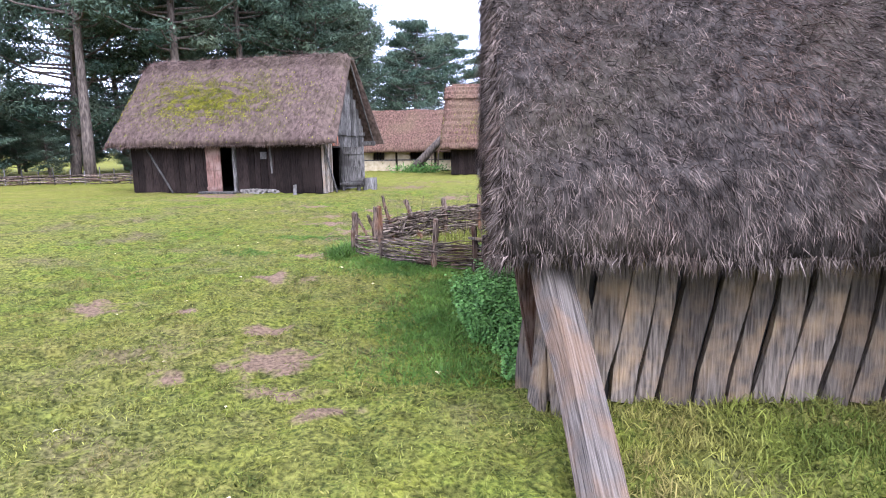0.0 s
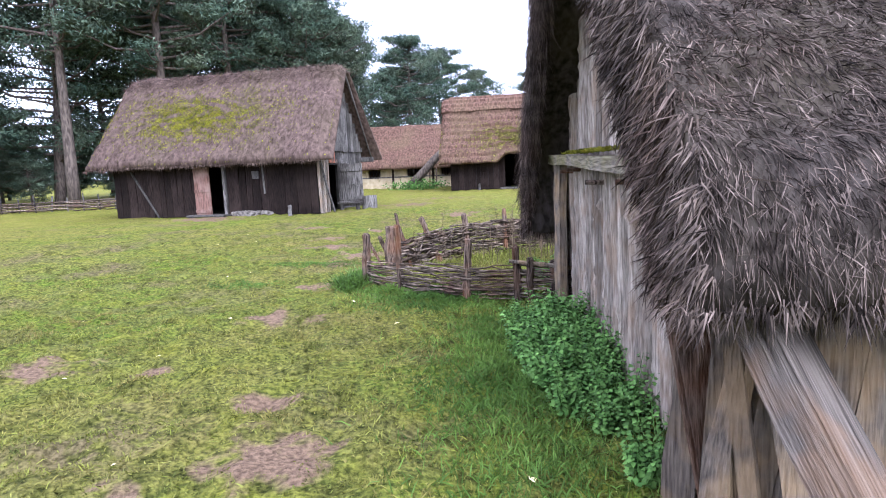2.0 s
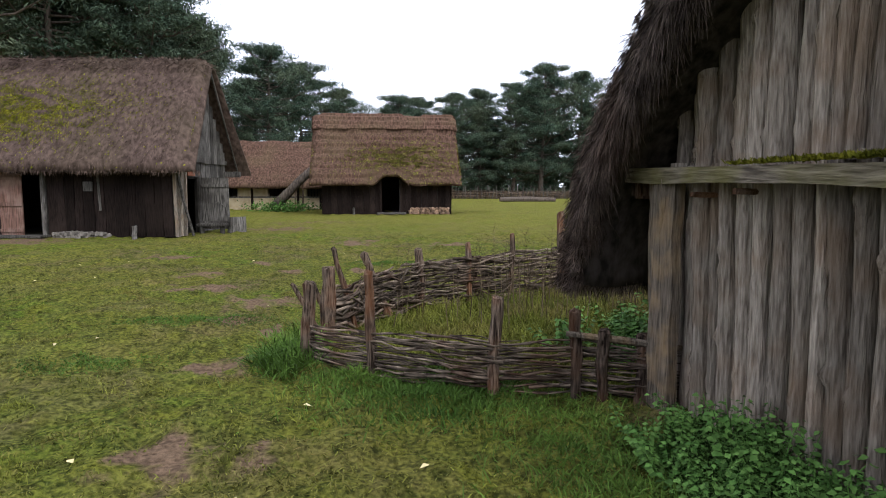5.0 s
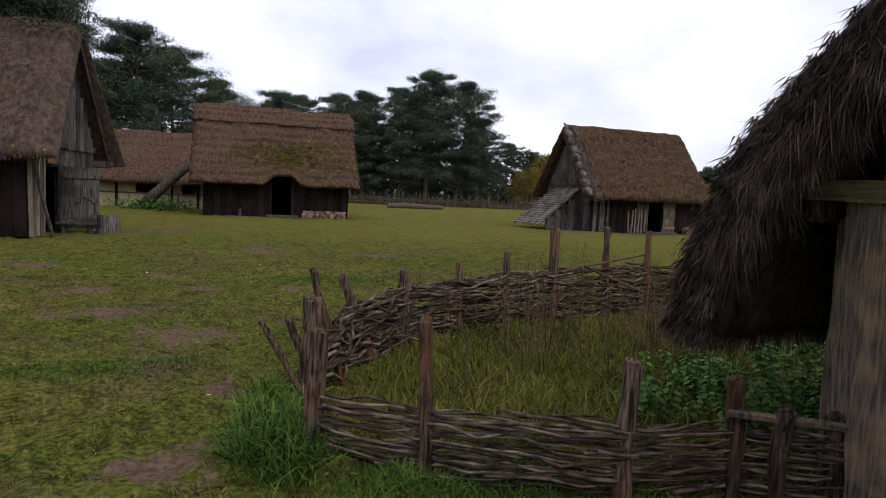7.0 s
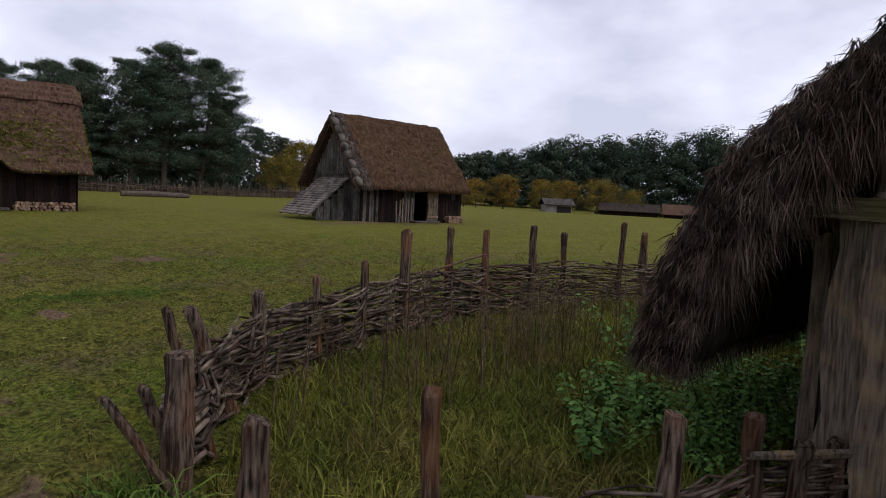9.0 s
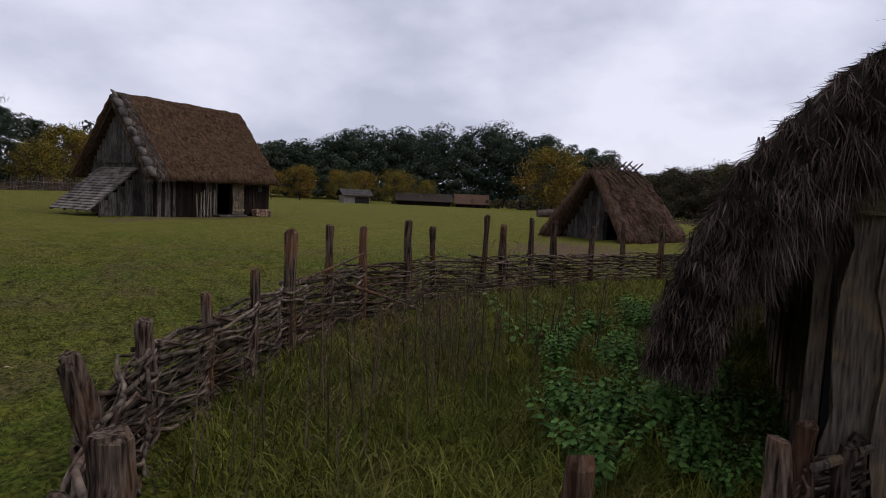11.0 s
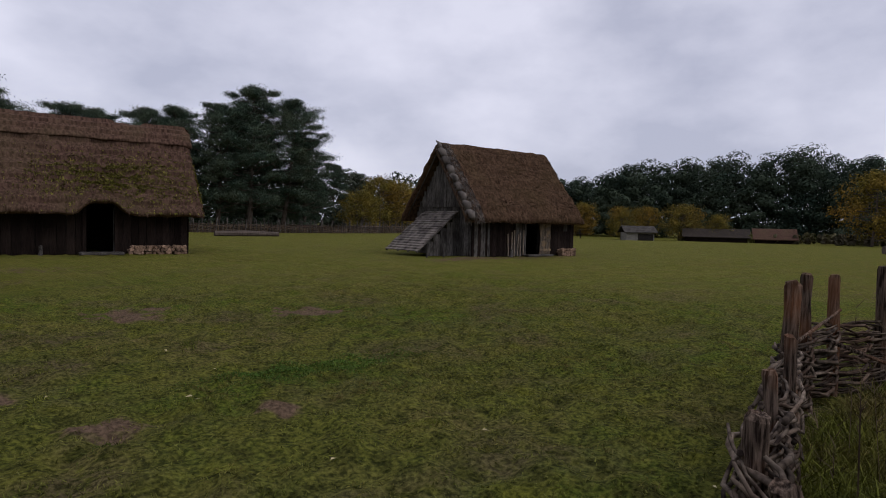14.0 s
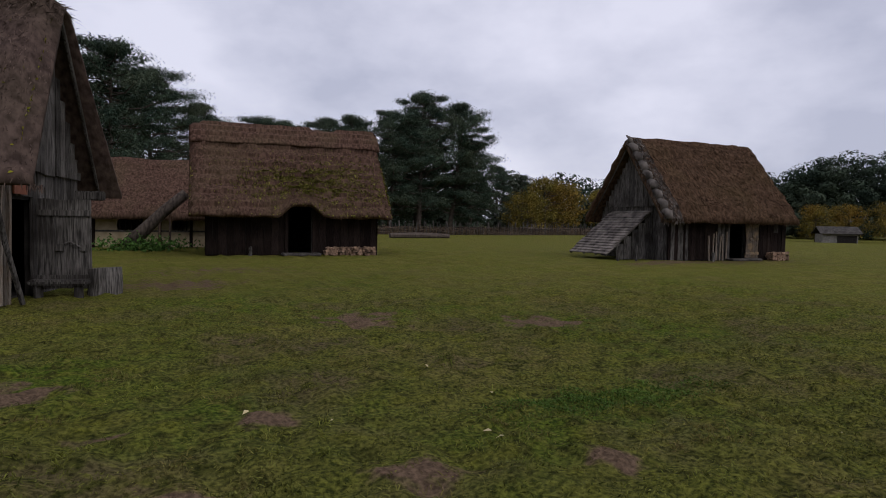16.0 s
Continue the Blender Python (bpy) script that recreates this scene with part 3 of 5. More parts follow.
def wall_part(parent, name, m, length, top, thick, mat, openings=(), label=""):
    """A wall backing along x with openings (x0, x1, z0, z1) right through it; top(x) gives its height."""
    bm = bmesh.new()
    cuts = sorted({0.0, length, *[v for o in openings for v in o[:2]], *np.linspace(0, length, 9)})
    for a, b in zip(cuts, cuts[1:]):
        zs, mid = [(0.0, None)], (a + b) / 2
        holes = [o for o in openings if o[0] <= mid <= o[1]]
        spans, z = [], 0.0
        for o in sorted(holes, key=lambda o: o[2]):
            if o[2] > z:
                spans.append((z, o[2], o[2]))
            z = o[3]
        spans.append((z, None, None))
        for lo, hi, _ in spans:
            ta, tb_ = (hi, hi) if hi is not None else (top(a), top(b))
            if max(ta, tb_) - lo < 0.02:
                continue
            ta, tb_ = max(ta, lo + 0.01), max(tb_, lo + 0.01)
            v = [bm.verts.new(c) for c in ((a, 0, lo), (b, 0, lo), (b, 0, tb_), (a, 0, ta), (a, thick, lo), (b, thick, lo), (b, thick, tb_), (a, thick, ta))]
            for f in ((0, 1, 2, 3), (5, 4, 7, 6), (4, 0, 3, 7), (1, 5, 6, 2), (3, 2, 6, 7), (4, 5, 1, 0)):
                bm.faces.new([v[q] for q in f])
    bmesh.ops.remove_doubles(bm, verts=bm.verts, dist=0.0005)
    ob = part(name, bm, mat, parent, label)
    ob.matrix_basis = m
    return ob


DARK_BOARDS = [board_mesh("plank", M_DARKWOOD, s, uneven=0.12) for s in range(6)]
GREY_BOARDS = [board_mesh("plank", M_GREYWOOD, s + 10, uneven=0.14) for s in range(6)]
SPLIT_PLANKS = [board_mesh("plank", M_PLANK, s + 20, uneven=0.16, rings=7) for s in range(7)]
CORNER_POSTS = [board_mesh("corner_post", M_PLANK, s + 60, uneven=0.2, rings=9) for s in range(3)]
WALL_LOGS = [board_mesh("log", M_LOG, s + 30, True, 14, 26, 0.26) for s in range(9)]
PALE_STAVES = [board_mesh("stave", M_LOG, s + 70, uneven=0.16, rings=7) for s in range(3)]
DOOR_BOARDS = [board_mesh("board", M_DOOR, s + 40, uneven=0.03) for s in range(3)]
GREY_DOOR = [board_mesh("board", M_GREYWOOD, s + 50, uneven=0.05) for s in range(3)]


def door_leaf(parent, m, width, height, meshes, mat, n=3, latch=True, bands=(0.12, 0.85)):
    leaf = child("door", mesh_of(band_bm(width, height, bands[:1]), "door", mat), parent, m)
    for b in bands[1:]:
        part("ledge", band_bm(width, height, (b,)), mat, leaf)
    for k in range(n):
        w = width / n
        child("board", meshes[k % len(meshes)], leaf, pose((k + 0.5) * w, 0, 0) @ Matrix.Diagonal((w * 0.97, 0.035, height, 1)))
    if latch:
        for a, b in ((0.35, 0.5), (0.8, 0.92)):
            slab(leaf, "latch_block", width * a, -0.06, height * 0.42, width * b, -0.018, height * 0.5, mat, bevel=0.006)
        bm = bmesh.new()
        tube(bm, [(width * 0.5, -0.045, height * 0.5), (width * 0.6, -0.055, height * 0.53), (width * 0.8, -0.05, height * 0.47)], 0.014, 6)
        part("latch", bm, mat, leaf)
    return leaf


def band_bm(width, height, bands):
    bm = bmesh.new()
    for b in bands:
        boxed(bm, 0, -0.05, height * b - 0.05, width, -0.019, height * b + 0.05, bevel=0.008)
    return bm


# ---- the hut beside the path ----
hut = thing("log_hut", pose(0.95, 6.05, 0), "weathered log hut with shaggy heather thatch and leaning planks", "hut")
HX = 5.0
HUT_PROFILE = [(-2.6, 0.97), (-2.62, 1.15), (-2.5, 1.38), (-2.25, 1.62), (-1.95, 1.92), (-1.55, 2.3), (-1.0, 2.85), (-0.35, 3.5), (0, 3.66),
               (0.35, 3.5), (1.0, 2.86), (1.55, 2.32), (2.0, 1.9), (2.3, 1.56), (2.5, 1.26), (2.62, 0.93), (2.66, 0.66)]
hut_roof = thatch(hut, "roof", -0.37, HX + 0.4, HUT_PROFILE, (0.38, 0.38, 0.34, 0.27, 0.24), M_THATCH, k=70, step=0.12, bulge=0.05, label="shaggy grey-brown heather thatch", seed=4)
stems(hut, "thatch_coat", hut_roof, 110000, (0.04, 0.11), (0.0024, 0.005), M_STRAW, 0.34, 0.36, 0.0, 0.5, 0.0, 0.75, label="grey-brown heather stems", clump=0.16)
stems(hut, "thatch_coat", hut_roof, 90000, (0.02, 0.06), (0.0016, 0.0034), M_STRAW, 0.6, 0.6, 0.0, 0.5, 0.0, 0.75, label="grey-brown heather stems", clump=0.12)
stems(hut, "thatch_coat", hut_roof, 110000, (0.035, 0.11), (0.002, 0.0046), M_STRAW, 0.26, 0.3, 0.5, 1.0, 0.0, 0.75, label="grey-brown heather stems", clump=0.14)
stems(hut, "thatch_coat", hut_roof, 500, (0.12, 0.26), (0.003, 0.006), M_STRAW, 0.3, 0.7, 0.0, 0.8, 0.0, 0.75, label="loose long heather stems", droop=0.35)
stems(hut, "thatch_coat", hut_roof, 12000, (0.06, 0.12), (0.005, 0.009), M_STRAW, 0.4, 0.34, 0.0, 1.0, 0.75, 1.0, label="grey-brown heather stems", clump=0.2)
ho, hi_ = hut_roof.outer, hut_roof.inner
fringe(hut, "eave_fringe", np.concatenate([ho[:, 0] * (1 - f) + hi_[:, 0] * f for f in (0, 0.3, 0.6, 0.9)]), (0, -0.15, -1), (0.06, 0.03, 0.02), (0.04, 0.1), (0.003, 0.007), M_STRAW, 55, 0.3)
fringe(hut, "eave_fringe", np.concatenate([ho[:, -1] * (1 - f) + hi_[:, -1] * f for f in (0, 0.3, 0.6, 0.9)]), (0, 0.1, -1), (0.06, 0.03, 0.02), (0.05, 0.13), (0.003, 0.006), M_STRAW, 55, 0.28)
verge = np.concatenate([ho[0] * (1 - f) + hi_[0] * f for f in (0, 0.2, 0.4, 0.6, 0.8, 1.0)])
fringe(hut, "verge_fringe", verge, (-0.65, 0, -1), (0.03, 0.03, 0.03), (0.04, 0.11), (0.003, 0.007), M_STRAW, 80, 0.42)


hem = np.concatenate([ho[0] * (1 - f) + hi_[0] * f for f in (0.85, 0.95, 1.02)])
fringe(hut, "verge_fringe", hem, (-0.1, 0, -1), (0.05, 0.02, 0.02), (0.03, 0.08), (0.003, 0.006), M_STRAW, 40, 0.3)
far_hem = np.concatenate([(ho[0] * (1 - f) + hi_[0] * f)[(ho[0][:, 1] > 0.6) & (ho[0][:, 2] > 1.2)] for f in (0.7, 0.85, 1.0)])
fringe(hut, "verge_fringe", far_hem, (-0.1, -0.15, -1), (0.06, 0.03, 0.03), (0.1, 0.28), (0.0025, 0.005), M_STRAW, 130, 0.25)


def hut_top(y):
    """Height of the gable wall under the thatch, y from the near corner."""
    d = abs(y - 1.9)
    return max(1.25, 3.66 - d * 1.02)


# dark backing paints the shade seen between the logs and planks
gable = wall_part(hut, "gable_wall", pose(0.1, 1.85, 0, 0, 0, -90), 3.9, hut_top, 0.08, M_INNER_SHADE, label="upright split logs, grey and cracked")
boards(gable, WALL_LOGS, 3.9, lambda x: min(1.46, hut_top(x)), 0.125, 0.15, 5, y=-0.075, lean=-1.0, name="log", overlap=0.8)
boards(gable, WALL_LOGS, 3.9, hut_top, 0.125, 0.15, 9, bottom=1.42, y=-0.055, lean=1.0, name="log", overlap=0.8)
near_wall = wall_part(hut, "side_wall", pose(-0.1, -2.0, 0), HX, lambda x: 1.25, 0.08, M_INNER_SHADE, label="leaning split planks")
boards(near_wall, SPLIT_PLANKS, HX, lambda x: 1.25, 0.17, 0.06, 3, y=-0.05, lean=9, overlap=0.93)
far_wall = wall_part(hut, "side_wall", pose(HX, 1.95, 0, 0, 0, 180), HX, lambda x: 1.3, 0.08, M_INNER_SHADE)
boards(far_wall, SPLIT_PLANKS, HX, lambda x: 1.3, 0.2, 0.06, 8, y=-0.04)
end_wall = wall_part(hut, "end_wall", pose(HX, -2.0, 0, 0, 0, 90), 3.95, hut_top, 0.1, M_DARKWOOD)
beam_mesh = board_mesh("beam", M_BEAM, 93, uneven=0.22, rings=12)
child("beam", beam_mesh, hut, pose(-0.13, 2.08, 1.4, 90.9, 0, 0) @ Matrix.Diagonal((0.1, 0.085, 4.1, 1)), "split tie beam grown with moss")
tuft_y = np.clip(rng.normal(0.25, 0.42, 2600), -0.9, 1.1)
tuft_at = np.stack([rng.uniform(-0.19, -0.085, 2600), tuft_y, 1.437 + 0 * tuft_y], 1)
tagged(child("moss", blades("moss", tuft_at, unit(rng.normal(scale=(0.5, 0.5, 0.3), size=(2600, 3)) + (-0.2, 0, 0.7)), rng.uniform(0.015, 0.04, 2600), rng.uniform(0.006, 0.014, 2600), M_MOSS, 0.2), hut, None, "yellow-green moss on the beam"), kind="stuff")
bm = bmesh.new()
boxed(bm, -0.14, 2.0, 1.25, HX, 2.13, 1.37, bevel=0.02)
part("wall_plate", bm, M_POST, hut)
bm = bmesh.new()
boxed(bm, -0.3, -2.1, 1.02, HX, -1.95, 1.14, bevel=0.02)
part("wall_plate", bm, M_PLANK, hut)
for k, (yy, zz) in enumerate([(-1.2, 1.24), (-0.95, 1.24), (-0.7, 1.25), (1.4, 1.28), (1.05, 1.3), (0.2, 1.22)]):
    bm = bmesh.new()
    tube(bm, [(0.02, yy, zz), (-0.165, yy + 0.01, zz + 0.005)], 0.016, 6, 0.15, k)
    part("peg", bm, M_POST, hut)
for k, (bx, by, tx, ty, w, tz) in enumerate([(-0.16, -2.1, 0.02, -2.02, 0.13, 1.15), (-0.02, -2.17, -0.1, -2.0, 0.12, 1.1), (-0.2, -1.86, -0.06, -1.9, 0.13, 1.4), (0.16, -2.22, 0.0, -2.08, 0.14, 1.1), (-0.14, -1.99, -0.02, -1.97, 0.12, 1.3)]):
    foot, head = Vector((bx, by, -0.05)), Vector((tx, ty, tz))
    stave_m = Matrix.Translation(foot) @ (head - foot).to_track_quat("Z", "Y").to_matrix().to_4x4() @ pose(0, 0, 0, 0, 0, 35 * k) @ Matrix.Diagonal((w, 0.06, (head - foot).length, 1))
    child("corner_stave", SPLIT_PLANKS[k], hut, stave_m)
prop_mesh = board_mesh("leaning_prop", M_SPLIT, 91, uneven=0.1, rings=9)
prop_top, prop_foot = Vector((-0.13, -2.27, 1.0)), Vector((0.05, -3.3, -0.06))
prop_m = Matrix.Translation(prop_foot) @ (prop_top - prop_foot).to_track_quat("Z", "Y").to_matrix().to_4x4() @ pose(0, 0, 0, 0, 0, 25) @ Matrix.Diagonal((0.18, 0.12, (prop_top - prop_foot).length, 1))
child("leaning_prop", prop_mesh, hut, prop_m, "split oak prop leaning under the eave")
for k, (cx, cy, cw, lean) in enumerate([(-0.06, 1.84, 0.25, -2), (-0.14, 1.68, 0.2, 1), (0.1, 1.92, 0.22, -2)]):
    child("corner_post", CORNER_POSTS[k], hut, pose(cx, cy, -0.03, lean, lean, (76, 98, 30)[k]) @ Matrix.Diagonal((cw, 0.07, 1.42, 1)))
bm = bmesh.new()
boxed(bm, 0, -0.02, 0, 0.14, 0.03, 1.0, pose(-0.14, -2.0, 0, -4, -9, 10), bevel=0.012)
part("corner_post", bm, M_POST, hut)
bm = bmesh.new()
tube(bm, [(4.2, 2.35, 0.62), (3.8, 2.55, 0.48), (3.4, 2.75, 0.33)], 0.035, 7, 0.1, 2)
part("roof_pole", bm, M_POST, hut)


# ---- long hall with the mossy roof ----
def house_frame(corner, heading):
    return pose(corner[0], corner[1], 0, 0, 0, heading)


hall = thing("thatched_hall", house_frame((-12.38, 23.26), -11.0), "dark boarded hall with mossy old thatch and open doors", "house")
LH, DH = 7.64, 3.9
hall_eave, hall_ridge = 1.95, 5.05
HALL_PROFILE = [(-0.62, 1.72), (-0.6, 1.9), (-0.3, 2.3), (0.5, 3.35), (1.3, 4.4), (1.55, 4.72), (1.75, 4.9), (1.95, 4.97), (2.15, 4.9), (2.35, 4.72), (2.6, 4.4), (3.4, 3.35), (4.2, 2.3), (4.5, 1.9), (4.52, 1.72)]
hall_roof = thatch(hall, "roof", -0.55, LH + 0.45, HALL_PROFILE, 0.3, M_REED, k=48, step=0.2, bulge=0.05, skew=0.3, roll=0.34, label="weathered brown thatch with moss", seed=2)
stems(hall, "thatch_coat", hall_roof, 30000, (0.04, 0.1), (0.008, 0.016), M_REEDSTEM, 0.08, 0.3, 0.0, 0.56)
stems(hall, "thatch_coat", hall_roof, 5000, (0.12, 0.3), (0.008, 0.018), M_REEDSTEM, 0.7, 0.35, 0.42, 0.56)
stems(hall, "moss", hall_roof, 30000, (0.025, 0.07), (0.012, 0.028), M_MOSS, 0.5, 0.4, 0.12, 0.36, 0.12, 0.72, label="yellow-green moss cushions", blob=True)
stems(hall, "moss", hall_roof, 1500, (0.03, 0.08), (0.02, 0.05), M_MOSS, 0.5, 0.4, 0.05, 0.4, 0.05, 0.95, blob=True)
fringe(hall, "eave_fringe", np.concatenate([hall_roof.outer[:, 0], hall_roof.inner[:, 0]]), (0, -0.2, -1), (0.1, 0.08, 0.02), (0.04, 0.12), (0.01, 0.018), M_REEDSTEM, 18, 0.2)


def hall_top(y):
    return 4.6 - abs(y - DH / 2) * 1.32


hall_door, gable_door = (3.2, 4.25), (0.75, 1.7)
front = wall_part(hall, "front_wall", pose(0, 0, 0), LH, lambda x: 2.2, 0.1, M_INNER_SHADE, [(*hall_door, 0.0, 1.72)], "blackened upright boards")
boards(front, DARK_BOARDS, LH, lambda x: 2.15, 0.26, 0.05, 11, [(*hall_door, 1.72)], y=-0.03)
side_r = wall_part(hall, "gable_wall", pose(LH, 0, 0, 0, 0, 90), DH, hall_top, 0.1, M_INNER_SHADE, [(*gable_door, 0.0, 1.55)], "grey upright boards")
boards(side_r, GREY_BOARDS, DH, lambda x: min(2.05, hall_top(x)), 0.17, 0.05, 12, [(0, gable_door[0], 9), (*gable_door, 1.6)], y=-0.03)
for k in range(5):
    child("stave", PALE_STAVES[k % 3], side_r, pose(0.05 + 0.15 * k, -0.05, 0, 0, (-2, 1, 3, -1, 2)[k], 0) @ Matrix.Diagonal((0.085, 0.06, 2.0, 1)))
boards(side_r, GREY_BOARDS, DH, hall_top, 0.24, 0.05, 13, bottom=2.0, y=-0.09)
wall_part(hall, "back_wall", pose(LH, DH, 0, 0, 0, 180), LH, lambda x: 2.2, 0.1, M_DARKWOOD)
side_l = wall_part(hall, "gable_wall", pose(0, DH, 0, 0, 0, -90), DH, hall_top, 0.1, M_INNER_SHADE)
boards(side_l, DARK_BOARDS, DH, hall_top, 0.26, 0.05, 14, y=-0.03)
slab(hall, "floor", 0.1, 0.1, 0, LH - 0.1, DH - 0.1, 0.03, M_INNER_SHADE)
door_leaf(hall, pose(hall_door[0] - 0.02, -0.08, 0.05, 0, 0, -3), 0.62, 1.62, DOOR_BOARDS, M_DOOR, 2, False, (0.08, 0.5, 0.92))
door_leaf(hall, pose(LH + 0.08, gable_door[1], 0.12, 0, 0, 2), 0.8, 1.45, GREY_DOOR, M_GREYWOOD, 3)
slab(hall, "door_jamb", hall_door[1], -0.1, 0, hall_door[1] + 0.1, 0.0, 1.75, M_GREYWOOD, bevel=0.01)
slab(hall, "door_lintel", hall_door[0] - 0.1, -0.08, 1.72, hall_door[1] + 0.1, 0.02, 1.84, M_DARKWOOD, bevel=0.01)
slab(hall, "hatch", 5.35, -0.08, 1.2, 5.6, -0.055, 1.45, M_GREYWOOD, bevel=0.005)
slab(hall, "doorstep", hall_door[0] - 0.2, -0.45, 0, hall_door[1] + 0.2, 0.0, 0.07, M_GREYWOOD, bevel=0.02)
slab(hall, "sign_board", LH + 0.1, 0.72, 1.62, LH + 0.13, 1.2, 2.0, M_SIGN, bevel=0.004, label="small rust-red notice board")
slab(hall, "rafter_end", LH + 0.02, 3.75, 1.62, LH + 0.55, 3.92, 1.8, M_GREYWOOD, bevel=0.02)
slab(hall, "rafter_end", LH + 0.02, 0.0, 1.72, LH + 0.4, 0.16, 1.88, M_GREYWOOD, bevel=0.02)
for k, (a, b) in enumerate([((0.75, -0.1, 1.6), (1.75, -0.14, 0.0)), ((LH - 1.9, -0.08, 1.7), (LH - 1.86, -0.08, 0.7))]):
    bm = bmesh.new()
    tube(bm, [a, b], 0.035, 6, 0.1, k)
    part("brace", bm, M_GREYWOOD, hall)
bm = bmesh.new()
tube(bm, [(LH + 0.12, 0.02, 1.7), (LH + 0.16, 0.3, 0.9), (LH + 0.25, 0.62, 0.0)], 0.04, 6, 0.1, 4)
part("brace", bm, M_GREYWOOD, hall)
for y0, y1 in ((-0.35, 1.95), (4.25, 1.95)):
    bm = bmesh.new()
    boxed(bm, -0.02, 0, -0.06, 0.02, math.hypot(y1 - y0, 3.0), 0.06, Matrix.Translation((LH + 0.36, y0, 1.75)) @ (Matrix.Rotation(math.atan2(2.95, y1 - y0), 4, "X")), bevel=0.008)
    part("barge_board", bm, M_GREYWOOD, hall)

# ---- second house, russet thatch with a lifted eave over the door ----
house2 = thing("thatched_house", house_frame((-0.93, 35.0), -4.7), "low dark house with russet layered thatch and firewood", "house", "thatched houses")
L2, D2 = 6.15, 4.4
P2_PROFILE = [(-0.75, 1.42), (-0.72, 1.62), (-0.4, 2.1), (0.5, 3.0), (1.4, 3.95), (1.75, 4.35), (1.78, 4.52), (2.2, 4.85), (2.62, 4.52), (2.65, 4.35), (3.0, 3.95), (3.9, 3.0), (4.8, 2.1), (5.1, 1.62), (5.12, 1.42)]
door2 = (2.75, 3.75)


def brow(x):
    return 0.42 * math.exp(-((x - 3.25) / 0.62) ** 4)


roof2 = thatch(house2, "roof", -0.6, L2 + 0.5, P2_PROFILE, 0.3, M_RUSSET, k=110, step=0.16, bulge=0.05, roll=0.22, course_depth=0.1, lift=brow, label="russet thatch with yellow lichen and a layered ridge", courses=9, seed=6)
cap2 = thatch(house2, "ridge_cap", -0.63, L2 + 0.53, [(1.5, 4.2), (1.56, 4.42), (1.88, 4.8), (2.2, 5.02), (2.52, 4.8), (2.84, 4.42), (2.9, 4.2)], 0.16, M_RUSSET, k=40, step=0.16, bulge=0.04, roll=0.12, courses=3, course_depth=0.1, label="layered ridge cap of red-brown straw", seed=16)
stems(house2, "thatch_coat", cap2, 5000, (0.04, 0.1), (0.01, 0.018), M_RUSSETSTEM, 0.15, 0.2, 0.0, 0.6)
stems(house2, "thatch_coat", roof2, 15000, (0.05, 0.13), (0.01, 0.02), M_RUSSETSTEM, 0.12, 0.24, 0.0, 0.52)
stems(house2, "moss", roof2, 15000, (0.05, 0.12), (0.025, 0.05), M_LICHEN, 0.7, 0.45, 0.06, 0.3, 0.28, 0.98, blob=True)
stems(house2, "moss", roof2, 900, (0.04, 0.1), (0.025, 0.05), M_LICHEN, 0.5, 0.4, 0.05, 0.36, 0.1, 1.0, blob=True)


def top2(y):
    return 4.35 - abs(y - D2 / 2) * 1.15


f2 = wall_part(house2, "front_wall", pose(0, 0, 0), L2, lambda x: 1.95, 0.1, M_INNER_SHADE, [(*door2, 0, 1.8)], "blackened upright boards")
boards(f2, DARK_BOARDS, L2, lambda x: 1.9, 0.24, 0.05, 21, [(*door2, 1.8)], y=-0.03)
g2 = wall_part(house2, "gable_wall", pose(L2, 0, 0, 0, 0, 90), D2, top2, 0.1, M_INNER_SHADE)
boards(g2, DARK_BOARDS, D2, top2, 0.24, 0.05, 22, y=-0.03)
g2 = wall_part(house2, "gable_wall", pose(0, D2, 0, 0, 0, -90), D2, top2, 0.1, M_INNER_SHADE)
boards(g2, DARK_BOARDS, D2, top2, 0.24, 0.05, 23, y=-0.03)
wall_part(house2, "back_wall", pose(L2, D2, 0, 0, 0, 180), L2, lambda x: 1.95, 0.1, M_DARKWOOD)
slab(house2, "floor", 0.1, 0.1, 0, L2 - 0.1, D2 - 0.1, 0.03, M_INNER_SHADE)
for xx in door2:
    slab(house2, "door_jamb", xx - 0.06, -0.12, 0, xx + 0.06, 0.0, 1.85, M_DARKWOOD, bevel=0.01)
door_leaf(house2, pose(door2[1] - 0.08, 0.02, 0.05, 0, 0, 75), 0.7, 1.6, GREY_DOOR, M_GREYWOOD, 3, False)
slab(house2, "doorstep", 2.55, -0.55, 0, 3.95, -0.1, 0.1, M_GREYWOOD, bevel=0.02)
slab(house2, "hatch", 1.55, -0.07, 0.9, 1.85, -0.052, 1.2, M_DARKWOOD, bevel=0.01)

# ---- third house with the boarded gable and the lean-to ----
house3 = thing("thatched_house", house_frame((14.7, 28.9), -4.0), "grey boarded house with brown thatch and a slatted lean-to", "house", "thatched houses")
L3, D3 = 6.0, 4.0
P3_PROFILE = [(-0.62, 1.45), (-0.6, 1.66), (-0.3, 2.1), (0.5, 3.05), (1.3, 4.02), (1.75, 4.6), (2.0, 4.85), (2.25, 4.6), (2.7, 4.02), (3.5, 3.05), (4.3, 2.1), (4.6, 1.66), (4.62, 1.45)]
roof3 = thatch(house3, "roof", -0.5, L3 + 0.15, P3_PROFILE, 0.28, M_BROWNTHATCH, k=50, step=0.18, bulge=0.05, skew=0.12, label="brown thatch with a pale bundled verge", courses=6, seed=8, course_depth=0.07, roll=0.18)
stems(house3, "thatch_coat", roof3, 22000, (0.05, 0.13), (0.01, 0.02), M_BROWNSTEM, 0.12, 0.22, 0.0, 0.54)
